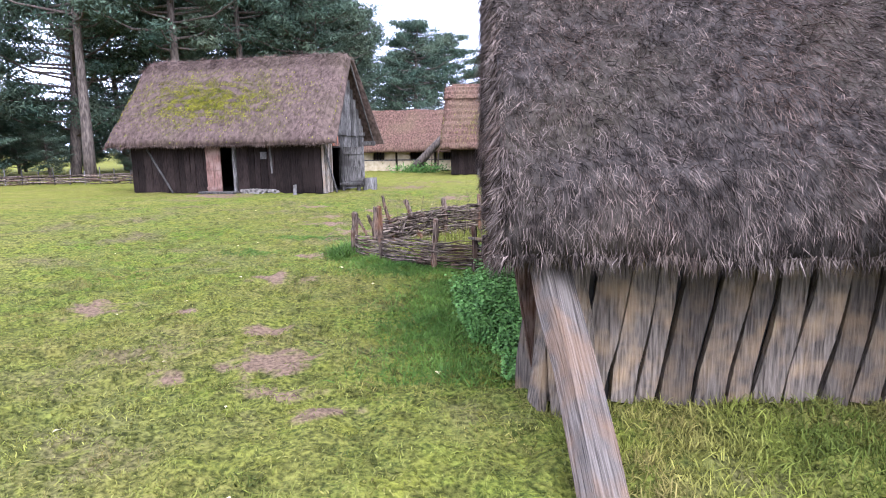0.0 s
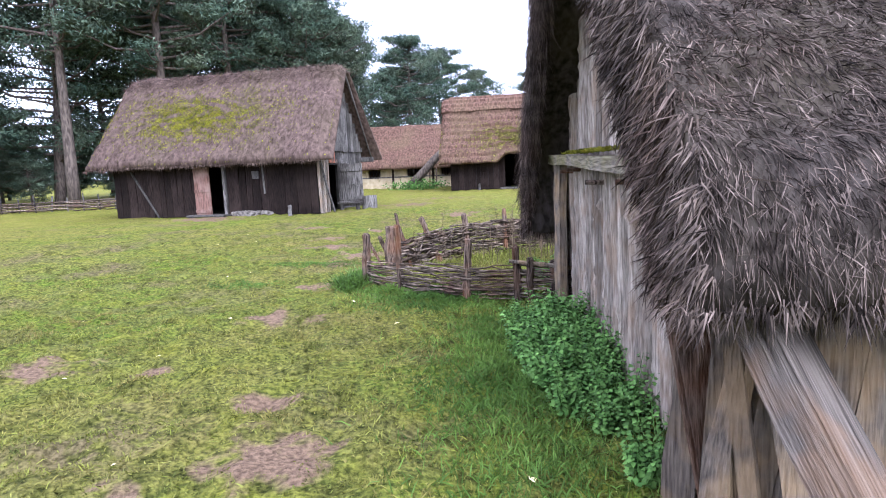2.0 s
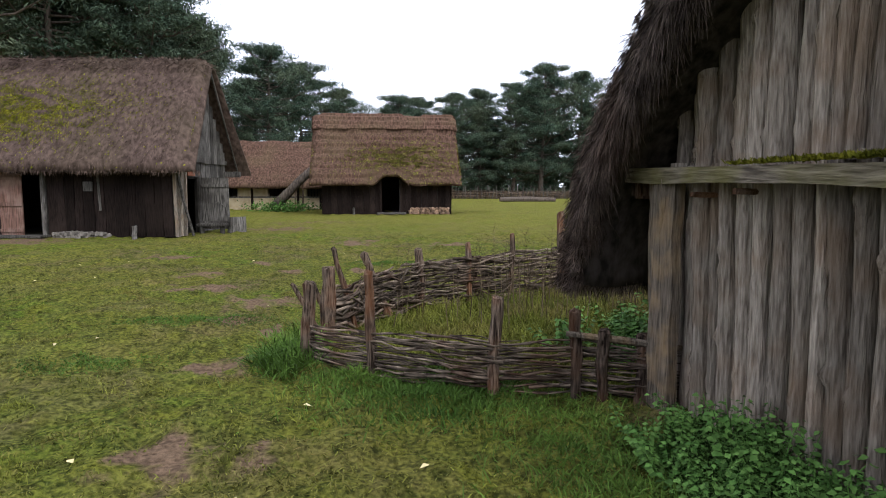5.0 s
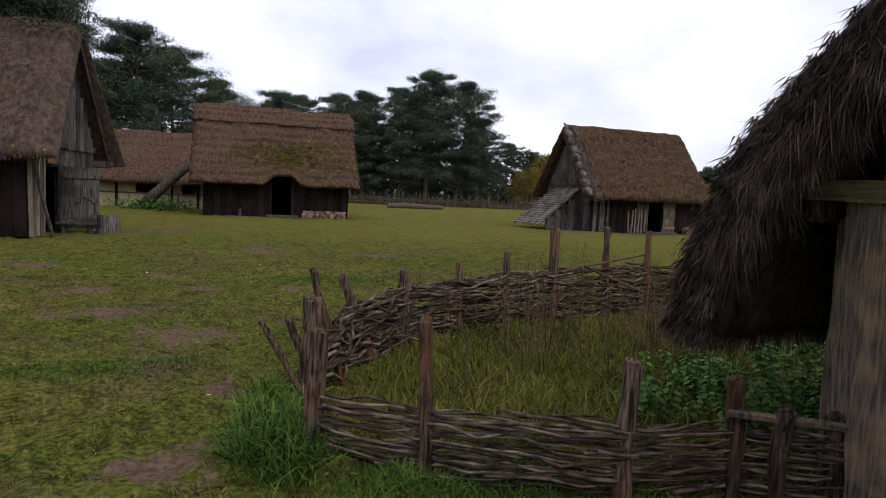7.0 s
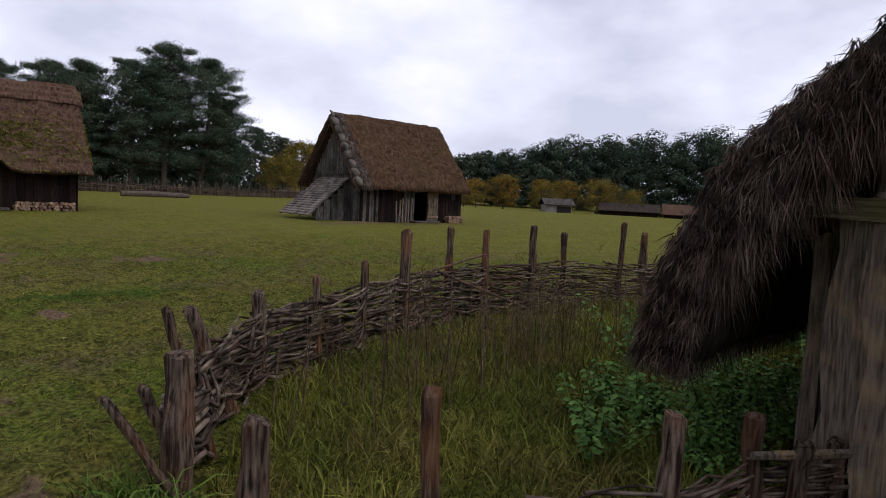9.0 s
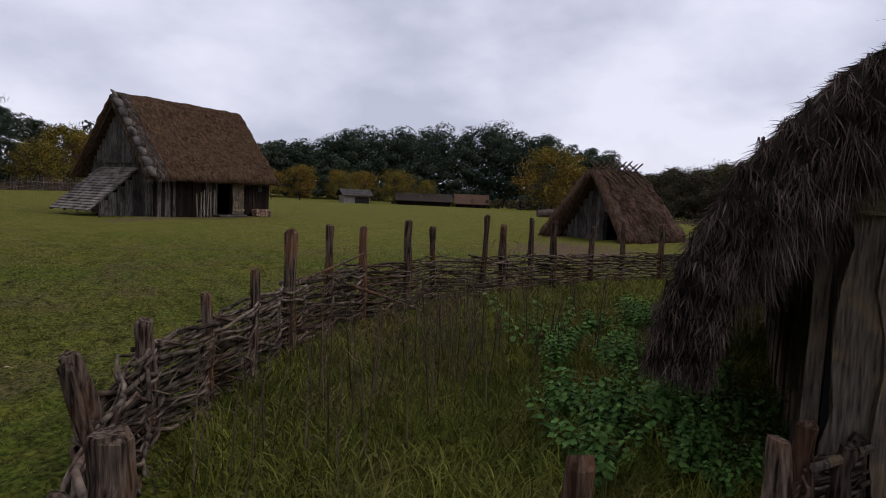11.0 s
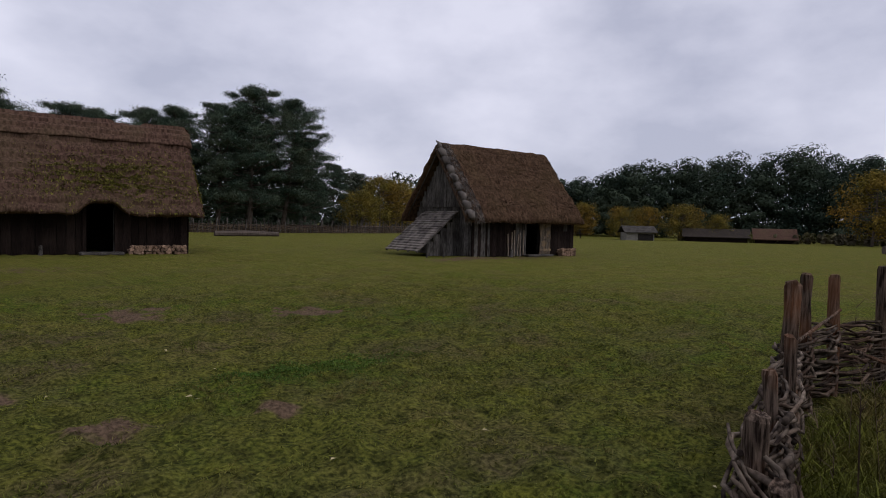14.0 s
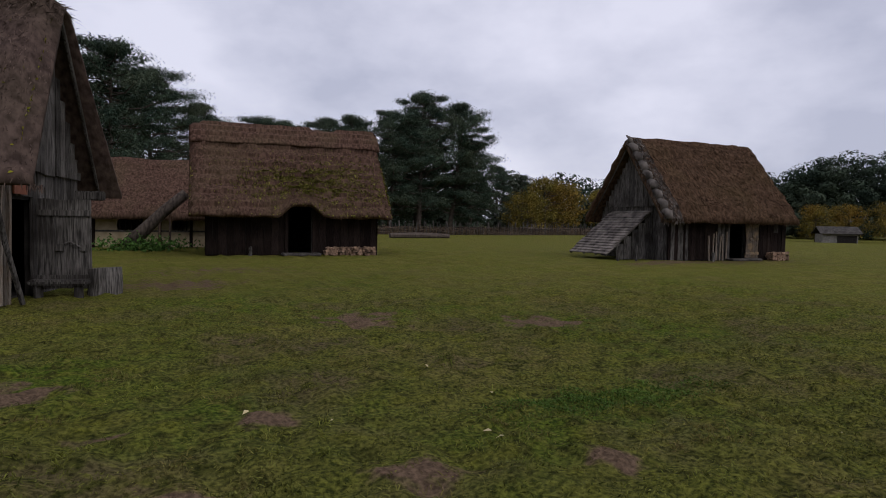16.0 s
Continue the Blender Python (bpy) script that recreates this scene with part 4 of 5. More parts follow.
stems(house3, "verge_coat", roof3, 4200, (0.06, 0.16), (0.014, 0.03), M_VERGE, 0.1, 0.2, 0.0, 0.49, 0.0, 0.1, label="grey bundled straw along the verge")
for k in range(9):
    t = k / 9
    bm = bmesh.new()
    y0, z0, y1, z1 = -0.62 + 2.6 * t, 1.5 + 3.35 * t, -0.62 + 2.6 * (t + 0.1), 1.5 + 3.35 * (t + 0.1)
    tube(bm, [(-0.48, y0 - 0.05, z0 + 0.05), (-0.46, (y0 + y1) / 2 - 0.08, (z0 + z1) / 2 + 0.09), (-0.48, y1, z1 + 0.05)], [0.12, 0.15, 0.11] if k < 8 else [0.11, 0.08, 0.03], 7, 0.1, k)
    part("verge_roll", bm, M_VERGE, house3, "", True)
door3 = (3.0, 3.8)


def top3(y):
    return 4.35 - abs(y - D3 / 2) * 1.28


f3 = wall_part(house3, "front_wall", pose(0, 0, 0), L3, lambda x: 1.95, 0.1, M_INNER_SHADE, [(*door3, 0, 1.65)], "dark weathered upright boards")
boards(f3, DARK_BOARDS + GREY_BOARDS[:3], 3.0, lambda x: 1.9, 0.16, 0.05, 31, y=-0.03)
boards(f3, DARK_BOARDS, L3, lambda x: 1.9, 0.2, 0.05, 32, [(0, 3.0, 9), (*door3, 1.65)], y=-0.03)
g3 = wall_part(house3, "gable_wall", pose(0, D3, 0, 0, 0, -90), D3, top3, 0.1, M_INNER_SHADE)
boards(g3, GREY_BOARDS, D3, lambda y: min(2.1, top3(y)), 0.16, 0.05, 33, y=-0.03)
boards(g3, GREY_BOARDS, D3, top3, 0.16, 0.05, 34, bottom=2.05, y=-0.08)
g3 = wall_part(house3, "gable_wall", pose(L3, 0, 0, 0, 0, 90), D3, top3, 0.1, M_INNER_SHADE)
boards(g3, GREY_BOARDS, D3, top3, 0.2, 0.05, 35, y=-0.03)
wall_part(house3, "back_wall", pose(L3, D3, 0, 0, 0, 180), L3, lambda x: 1.95, 0.1, M_DARKWOOD)
slab(house3, "floor", 0.1, 0.1, 0, L3 - 0.1, D3 - 0.1, 0.03, M_INNER_SHADE)
door_leaf(house3, pose(door3[1] - 0.05, -0.12, 0.08, 0, 0, -6), 0.62, 1.6, SPLIT_PLANKS[:3], M_PLANK, 2)
for k in range(6):
    child("stave", PALE_STAVES[k % 3], f3, pose(1.95 + 0.17 * k, -0.09, 0, 0, (-3, 2, 0, 3, -2, 1)[k], 0) @ Matrix.Diagonal((0.06, 0.04, 0.95 + 0.08 * (k % 3), 1)))
slab(house3, "doorstep", 2.75, -0.5, 0, 4.3, -0.1, 0.08, M_GREYWOOD, bevel=0.02)
slab(house3, "hatch", 5.3, -0.08, 1.1, 5.55, -0.056, 1.55, M_GREYWOOD, bevel=0.01)
# lean-to against the gable
for k in range(17):
    t = k / 16
    bm = bmesh.new()
    boxed(bm, -0.11, 0, -0.016, 0.11, 2.5 + 0.08 * math.sin(k * 3.1), 0.016, Matrix.Translation((-2.0 + 1.95 * t, 0.86 + 0.04 * math.sin(k * 5), 0.27 + 1.6 * t)) @ Matrix.Rotation(-0.48, 4, "Y"), bevel=0.006)
    part("roof_slat", bm, M_VERGE, house3)
for y in (0.95, 1.6, 2.4, 3.3):
    bm = bmesh.new()
    tube(bm, [(-2.05, y, 0.17), (-0.05, y, 1.8)], 0.045, 6, 0.1, 3)
    part("rafter", bm, M_GREYWOOD, house3)
for x, h in ((-1.4, 0.6), (-1.05, 0.9), (-0.7, 1.15), (-0.38, 1.4), (-0.1, 1.6)):
    slab(house3, "lean_to_board", x - 0.16, 0.95, 0, x + 0.16, 1.0, h, M_GREYWOOD, bevel=0.006)
for x, y in ((-1.95, 0.35), (-1.2, 0.25), (-0.1, 0.15)):
    bm = bmesh.new()
    tube(bm, [(x, y, -0.05), (x + 0.04, y, 0.75 if x > -1 else 0.55)], 0.04, 6, 0.15, 2)
    part("lean_to_post", bm, M_GREYWOOD, house3)
for y0, y1 in ((-0.4, 2.0), (4.4, 2.0)):
    bm = bmesh.new()
    boxed(bm, -0.02, 0, -0.07, 0.02, math.hypot(y1 - y0, 2.95), 0.07, Matrix.Translation((-0.36, y0, 1.6)) @ Matrix.Rotation(math.atan2(2.85, y1 - y0), 4, "X"), bevel=0.008)
    part("barge_board", bm, M_GREYWOOD, house3)

# ---- cream-walled longhouse behind ----
house5 = thing("daub_house", house_frame((-13.0, 42.6), -3.0), "long house with cream daub walls under russet thatch", "house", "thatched houses")
P5_PROFILE = [(-0.7, 1.25), (-0.68, 1.5), (0.6, 2.75), (1.9, 3.9), (2.2, 4.12), (2.5, 3.9), (3.8, 2.75), (5.1, 1.5), (5.12, 1.25)]
roof5 = thatch(house5, "roof", -0.5, 14.0, P5_PROFILE, 0.3, M_RUSSET, k=60, step=0.3, bulge=0.05, courses=7, seed=9)
stems(house5, "thatch_coat", roof5, 9000, (0.06, 0.12), (0.014, 0.026), M_RUSSETSTEM, 0.06, 0.15, 0.0, 0.54)
windows5 = [(9.0, 9.9, 0.75, 1.35), (11.2, 11.9, 0.75, 1.35), (6.5, 7.3, 0.75, 1.35)]
wall_part(house5, "front_wall", pose(0, 0, 0), 13.5, lambda x: 1.75, 0.15, M_DAUB, windows5, "cracked cream daub")
wall_part(house5, "back_wall", pose(13.5, 4.4, 0, 0, 0, 180), 13.5, lambda x: 1.75, 0.15, M_DAUB)
for yy, rz in ((4.4, -90), (0, 90)):
    wall_part(house5, "gable_wall", pose(0 if rz < 0 else 13.5, yy, 0, 0, 0, rz), 4.4, lambda y: 3.8 - abs(y - 2.2) * 1.0, 0.15, M_DAUB)
for x in (0.1, 2.7, 5.4, 8.1, 9.95, 10.7, 12.0, 13.4):
    slab(house5, "wall_post", x - 0.07, -0.05, 0, x + 0.07, -0.004, 1.7, M_DARKWOOD, bevel=0.01)
for a, b, z0, z1 in windows5:
    for k in range(4):
        x = a + (b - a) * (k + 0.5) / 4
        slab(house5, "window_bar", x - 0.02, 0.03, z0, x + 0.02, 0.07, z1, M_DARKWOOD)
slab(house5, "wall_rail", 0, -0.03, 0.68, 13.5, -0.003, 0.76, M_GREYWOOD)

# ---- small tent-roofed hut out in the field ----
hut4 = thing("pit_hut", pose(20.2, 13.0, 0, 0, 0, -26), "small pit hut with thatch reaching the turf", "hut")
P4_PROFILE = [(-1.85, 0.02), (-1.8, 0.3), (-1.25, 1.05), (-0.6, 1.95), (-0.2, 2.42), (0, 2.55), (0.2, 2.42), (0.6, 1.95), (1.25, 1.05), (1.8, 0.3), (1.85, 0.02)]
roof4 = thatch(hut4, "roof", -0.5, 2.3, P4_PROFILE, 0.22, M_RUSSET, k=40, step=0.16, bulge=0.07, skew=0.5, label="straw thatch with crossed ridge sticks", courses=4, seed=11)
stems(hut4, "thatch_coat", roof4, 9000, (0.12, 0.3), (0.012, 0.024), M_RUSSETSTEM, 0.3, 0.25, 0.0, 1.0)


def top4(y):
    return max(0.1, 2.25 - abs(y - 1.55) * 1.35)


g4 = wall_part(hut4, "gable_wall", pose(0.1, 1.55, 0, 0, 0, -90), 3.1, top4, 0.1, M_INNER_SHADE, [(1.9, 2.4, 0, 1.0)])
boards(g4, GREY_BOARDS, 3.1, top4, 0.17, 0.05, 41, [(1.9, 2.4, 1.0)], y=-0.03)
wall_part(hut4, "back_wall", pose(2.0, -1.55, 0, 0, 0, 90), 3.1, top4, 0.1, M_DARKWOOD)
for k in range(8):
    x = -0.3 + k * 0.34
    for side in (-1, 1):
        bm = bmesh.new()
        tube(bm, [(x, -0.3 * side, 2.78 + 0.04 * (k % 3)), (x + 0.08, 0.62 * side, 2.08)], 0.03, 5, 0.1, k)
        part("ridge_stick", bm, M_POST, hut4)

# ---- far sheds ----
def pitched(name, m, length, depth, eave, rise, wall_mat, roof_mat, label):
    ob = thing(name, m, label, "shed", "field sheds")
    slab(ob, "wall", 0, 0, 0, length, depth, eave, wall_mat)
    bm = bmesh.new()
    half = depth / 2 + 0.6
    a = math.atan2(rise, half)
    for sgn in (-1, 1):
        boxed(bm, -0.5, 0, -0.08, length + 0.5, math.hypot(half, rise), 0.08, Matrix.Translation((0, depth / 2, eave + rise)) @ Matrix.Rotation(math.pi * (sgn < 0), 4, "Z") @ Matrix.Translation((-length * (sgn < 0), 0, 0)) @ Matrix.Rotation(-a, 4, "X"))
    part("roof", bm, roof_mat, ob)
    return ob


shed = pitched("field_shed", pose(98.9, 78.0, -1.06, 0, 0, -38), 5.3, 3.4, 1.5, 1.2, M_SHED, M_GREYWOOD, "small pale shed with a grey pitched roof")
# dark panel on the solid wall, painted as the shade of an open front
slab(shed, "opening_shade_panel", 2.2, -0.05, 0, 5.1, -0.004, 1.25, M_INNER_SHADE)
pitched("field_barn", pose(111, 73, -1.1, 0, 0, -62), 11, 5, 0.9, 1.6, M_DARKWOOD, M_THATCH, "low far barn with a dull brown roof")
pitched("field_barn", pose(116.5, 62, -1.1, 0, 0, -62), 6.5, 5, 0.7, 2.0, M_DARKWOOD, M_RUSSET, "low far barn with a russet roof")


# ---- wattle fences round the weedy plot ----
def post_mesh(name, base, top, radius, seed, mat=M_POST, sides=7):
    r = random.Random(seed)
    base, top = Vector(base), Vector(top)
    pts = [base.lerp(top, t) + Vector((r.uniform(-0.007, 0.007), r.uniform(-0.007, 0.007), 0)) for t in (0, 0.3, 0.55, 0.8, 0.97, 1.0)]
    bm = bmesh.new()
    tube(bm, pts, [radius * q * 0.86 for q in (1.1, 1.0, 1.03, 0.93, 0.95, 0.72)], sides, 0.24, seed)
    return mesh_of(bm, name, mat)


def along(path, s):
    """Point and direction at length s on a polyline."""
    for a, b in zip(path, path[1:]):
        d = math.dist(a, b)
        if s <= d or b is path[-1]:
            t = min(s / d, 1.0)
            return [p + (q - p) * t for p, q in zip(a, b)], ((b[0] - a[0]) / d, (b[1] - a[1]) / d)
        s -= d


def wattle(fence, path, tops, rows, seed, spacing=0.55, amp=0.04, rod=(1.0, 2.4), radius=(0.007, 0.014), sag=0.03):
    """Woven rods along a path of (x, y); tops gives the weave's height along it."""
    r = random.Random(seed)
    total = sum(math.dist(a, b) for a, b in zip(path, path[1:]))
    for row in range(rows):
        s = -r.uniform(0, 0.8)
        while s < total:
            length = r.uniform(*rod)
            a, b = max(s, 0), min(s + length, total)
            if b - a > 0.25:
                n = max(int((b - a) / 0.13), 3)
                pts, tilt, ph = [], r.uniform(-0.075, 0.075), r.uniform(-0.3, 0.3)
                for k in range(n + 1):
                    q = a + (b - a) * k / n
                    p, d = along(path, q)
                    top = float(np.interp(q / total, np.linspace(0, 1, len(tops)), tops))
                    w = amp * math.sin(math.pi * q / spacing + row * math.pi + ph) + r.uniform(-0.008, 0.008)
                    z = 0.03 + (top - 0.03) * (row + 0.5) / rows + tilt * (k / n - 0.5) + r.uniform(-0.012, 0.012) - sag * math.sin(math.pi * k / n) * r.uniform(0, 1)
                    pts.append((p[0] - d[1] * w, p[1] + d[0] * w, max(z, 0.012)))
                rad = r.uniform(*radius)
                bm = bmesh.new()
                tube(bm, pts, [rad * (1 - 0.45 * k / n) for k in range(n + 1)], 5, 0.12, row * 100 + int(s * 10))
                part("rod", bm, M_ROD, fence, "", True)
            s += length * r.uniform(0.6, 0.85)


plot_fence = thing("wattle_fence", Matrix(), "woven hazel wattle fence with split grey posts", "fence", "wattle fences")
NEAR = [(-1.28, 9.05), (-0.82, 8.67), (-0.1, 8.2), (0.44, 8.1), (0.75, 7.87), (0.97, 7.78)]
FAR = [(-1.1, 10.0), (-0.7, 10.65), (-0.1, 11.1), (0.5, 11.28), (1.05, 11.45), (1.76, 11.72), (2.6, 11.9), (3.2, 11.9), (3.92, 11.78), (4.75, 11.82), (5.51, 11.5), (6.05, 11.4),
       (6.76, 11.2), (7.2, 10.97), (8.0, 10.55), (8.55, 10.15), (9.2, 9.6), (9.75, 8.9), (10.05, 8.0), (10.1, 6.6)]
POSTS = [(-1.28, 9.05, 0.63, 0.055), (-0.82, 8.67, 0.75, 0.045), (-0.1, 8.2, 0.62, 0.05), (0.44, 8.1, 0.55, 0.045), (0.56, 7.98, 0.45, 0.045), (0.76, 7.86, 0.42, 0.05),
         (-1.12, 9.98, 0.62, 0.08), (-0.1, 11.1, 0.66, 0.06), (0.5, 11.25, 0.7, 0.04), (1.05, 11.43, 0.78, 0.04), (1.76, 11.7, 1.02, 0.06), (2.6, 11.9, 1.02, 0.05), (3.2, 11.9, 0.99, 0.05),
         (3.92, 11.76, 1.05, 0.055), (4.75, 11.85, 0.95, 0.05), (5.51, 11.5, 1.11, 0.045), (6.05, 11.4, 0.97, 0.065), (6.76, 11.2, 1.06, 0.045), (7.2, 10.97, 1.03, 0.06), (8.0, 10.55, 0.95, 0.055),
         (8.55, 10.15, 1.02, 0.05), (9.2, 9.6, 1.0, 0.06), (9.75, 8.9, 0.85, 0.05), (10.05, 8.0, 1.1, 0.06)]
for k, (x, y, h, rad) in enumerate(POSTS):
    rr = random.Random(k)
    child("post", post_mesh("post", (x, y, -0.08), (x + rr.uniform(-0.04, 0.04), y + rr.uniform(-0.04, 0.04), h), rad, k), plot_fence)
for k, (a, b, rad) in enumerate([((-0.85, 10.2, 0.0), (-1.05, 10.3, 0.76), 0.03), ((-0.48, 10.7, 0), (-0.75, 10.74, 0.66), 0.045), ((-1.16, 9.9, 0), (-1.42, 10.0, 0.48), 0.025),
                                  ((-1.05, 10.05, 0.0), (-1.25, 10.05, 0.48), 0.034), ((2.05, 11.55, 0.62), (2.75, 10.95, 0.28), 0.016), ((2.0, 11.78, 0.55), (3.1, 11.83, 0.72), 0.014)]):
    child("post" if rad > 0.03 else "stake", post_mesh("post", a, b, rad, k + 50), plot_fence)
wattle(plot_fence, NEAR, [0.3, 0.34, 0.34, 0.34, 0.36], 16, 5, 0.5, 0.034, (0.9, 2.4), (0.005, 0.011))
wattle(plot_fence, NEAR, [0.32, 0.36, 0.36, 0.37, 0.37], 9, 6, 0.5, 0.05, (0.7, 2.0), (0.006, 0.013))
wattle(plot_fence, FAR, [0.36, 0.5, 0.55, 0.58, 0.6, 0.57, 0.54, 0.5, 0.5, 0.48, 0.46, 0.45], 22, 8, 0.55, 0.05, (0.8, 2.2), (0.008, 0.016))
wattle(plot_fence, FAR[6:], [0.56, 0.54, 0.5, 0.48, 0.46], 7, 19, 0.55, 0.06, (0.9, 2.0), (0.008, 0.013))
wattle(plot_fence, FAR[:9], [0.4, 0.5, 0.56, 0.62, 0.6, 0.56], 13, 9, 0.55, 0.085, (0.7, 1.8), (0.01, 0.019), 0.06)
wattle(plot_fence, FAR[:5], [0.34, 0.46, 0.54, 0.58], 9, 10, 0.7, 0.12, (0.6, 1.5), (0.009, 0.018), 0.1)
bm = bmesh.new()
tube(bm, [(0.35, 8.08, 0.4), (0.65, 7.9, 0.385), (0.98, 7.72, 0.36)], [0.018, 0.022, 0.017], 6, 0.2, 3)
part("rail", bm, M_PLANK, plot_fence)

# ---- rank grass, dry stalks and nettles ----


def inside(xy, poly):
    x, y = xy[:, 0], xy[:, 1]
    hit = np.zeros(len(xy), bool)
    for (x1, y1), (x2, y2) in zip(poly, poly[1:] + poly[:1]):
        cross = ((y1 > y) != (y2 > y)) & (x < (x2 - x1) * (y - y1) / (y2 - y1 + 1e-12) + x1)
        hit ^= cross
    return hit


def grass_patch(name, xy, length, width, mat, label, lean=0.4, droop=0.5):
    pos = np.column_stack([xy, ground_height(xy[:, 0], xy[:, 1]) - 0.004])
    n = len(xy)
    return tagged(new(name, blades(name, pos, upright(n, lean), rng.uniform(*length, n), rng.uniform(*width, n), mat, droop)), label, "grass", kind="stuff")


PLOT = [(-1.2, 9.2), (0.9, 7.95), (6, 8.1), (10, 7.0), (10, 8), (8, 10.4), (5.5, 11.4), (3.2, 11.75), (1.7, 11.6), (0, 11.0), (-1.0, 9.95)]
plot_xy = scatter(110000, -1.3, 7.0, 10.1, 12)
plot_xy = plot_xy[inside(plot_xy, PLOT)]
plot_xy = plot_xy[rng.uniform(0, 1, len(plot_xy)) < np.clip(1.25 - plot_xy[:, 0] * 0.09, 0.25, 1)]
grass_patch("long_grass", plot_xy, (0.06, 0.3), (0.004, 0.009), M_TALLGRASS, "rank long green and straw grass in the fenced plot", 0.5)
tuft_xy = np.concatenate([rng.normal((-1.42, 9.2), (0.1, 0.2), (1700, 2)), rng.normal((-1.34, 9.7), (0.08, 0.2), (700, 2))])
grass_patch("grass_tuft", tuft_xy, (0.18, 0.5), (0.005, 0.01), M_LUSH, "tall arching grass tuft at the fence corner", 0.45, 0.8)
strip_xy = np.concatenate([scatter(9000, 0.85, 3.35, 5.5, 4.0), scatter(9000, 0.9, 2.3, 4.5, 3.5)])
grass_patch("wall_grass", strip_xy, (0.04, 0.15), (0.004, 0.008), M_TALLGRASS, "long grass along the plank wall's foot", 0.5)
edge_xy = np.concatenate([rng.normal((0.25, 6.0), (0.28, 1.1), (15000, 2)), rng.normal((-0.4, 8.2), (0.4, 0.25), (4500, 2)), rng.normal((-0.9, 8.6), (0.22, 0.14), (1500, 2))])
edge_xy = edge_xy[(edge_xy[:, 0] < 0.85) & (edge_xy[:, 1] > 4.2)]
grass_patch("edge_grass", edge_xy, (0.04, 0.15), (0.004, 0.008), M_LUSH, "lush grass edge beside the nettles", 0.6)
clump_c = np.concatenate([scatter(900, -5, 1.8, 1.5, 9), scatter(1250, -6, 9, 6, 21)])
clump_c = clump_c[~inside(clump_c, PLOT) & (bareness(clump_c[:, 0], clump_c[:, 1]) < 0.6)]
clump_xy = np.repeat(clump_c, 46, axis=0) + rng.normal(size=(len(clump_c) * 46, 2)) * np.repeat(rng.uniform(0.03, 0.11, (len(clump_c), 2)), 46, axis=0)
grass_patch("turf_growth", clump_xy, (0.025, 0.07), (0.003, 0.007), M_TALLGRASS, "low darker tufts in the grazed turf", 0.7)
green_xy = np.concatenate([rng.normal((0.25, 15.1), (0.45, 0.14), (5000, 2)), rng.normal((-2.4, 10.8), (0.35, 0.12), (3500, 2)), rng.normal((-2.9, 9.4), (0.25, 0.12), (1500, 2))])
grass_patch("lush_patch", green_xy, (0.02, 0.05), (0.005, 0.01), M_LUSH, "bright green clover patch in the turf", 0.8)

stalk_xy = np.concatenate([rng.normal((2.0, 10.5), (0.75, 0.45), (110, 2)), rng.normal((0.7, 10.3), (0.5, 0.35), (34, 2)), rng.normal((3.8, 10.3), (1.2, 0.6), (70, 2)), rng.normal((-0.5, 10.3), (0.2, 0.2), (12, 2))])
stalk_xy = stalk_xy[inside(stalk_xy, PLOT)]
ns = len(stalk_xy)
stalk_pos = np.column_stack([stalk_xy, np.zeros(ns)])
stalk_way, stalk_len = upright(ns, 0.09), rng.uniform(0.45, 0.95, ns)
twig_i = np.repeat(np.arange(ns), 16)
twig_t = rng.uniform(0.35, 1.0, len(twig_i))[:, None]
twig_pos = stalk_pos[twig_i] + stalk_way[twig_i] * stalk_len[twig_i][:, None] * twig_t
tagged(new("dry_weed_stand", blades("dry_weed_stand", np.concatenate([stalk_pos, twig_pos]), np.concatenate([stalk_way, upright(len(twig_i), 0.9)]),
                                np.concatenate([stalk_len, rng.uniform(0.03, 0.12, len(twig_i))]), np.concatenate([np.full(ns, 0.009), np.full(len(twig_i), 0.004)]), M_STALK, 0.05)),
       "dead brown weed stalks standing in the plot", "weeds", kind="stuff")


def nettle(seed, height):
    """A nettle-like plant with pairs of toothed leaves."""
    r = np.random.default_rng(seed)
    plant = thing("nettle", Matrix(), "dark green leafy nettle growing by the hut wall", "plant", "nettles by the hut")
    pos, nrm, size = [], [], []
    bm = bmesh.new()
    for s in range(8):
        ax, ay = r.normal(scale=0.13, size=2)
        h = height * r.uniform(0.6, 1.0)
        tube(bm, [(ax * 0.4, ay * 0.4, 0), (ax, ay, h * 0.55), (ax * 1.3, ay * 1.3, h)], [0.005, 0.004, 0.002], 5, 0, s)
        for k in range(15):
            t = 0.15 + 0.85 * k / 14
            for side in (0, math.pi):
                a = k * math.pi / 2 + side + r.normal(scale=0.3)
                reach = 0.06 * (1.15 - 0.5 * t)
                pos.append((ax * (0.4 + 0.9 * t) + math.cos(a) * reach, ay * (0.4 + 0.9 * t) + math.sin(a) * reach, h * t - 0.01))
                nrm.append((math.cos(a) * 0.45, math.sin(a) * 0.45, 0.9))
                size.append(0.066 * (1.2 - 0.55 * t) * r.uniform(0.8, 1.2))
    tagged(part("stem", bm, M_NETTLE, plant), kind="stuff")
    child("foliage", leaves("foliage", np.array(pos), unit(np.array(nrm)), np.array(size), M_NETTLE, 1.25), plant)
    return plant


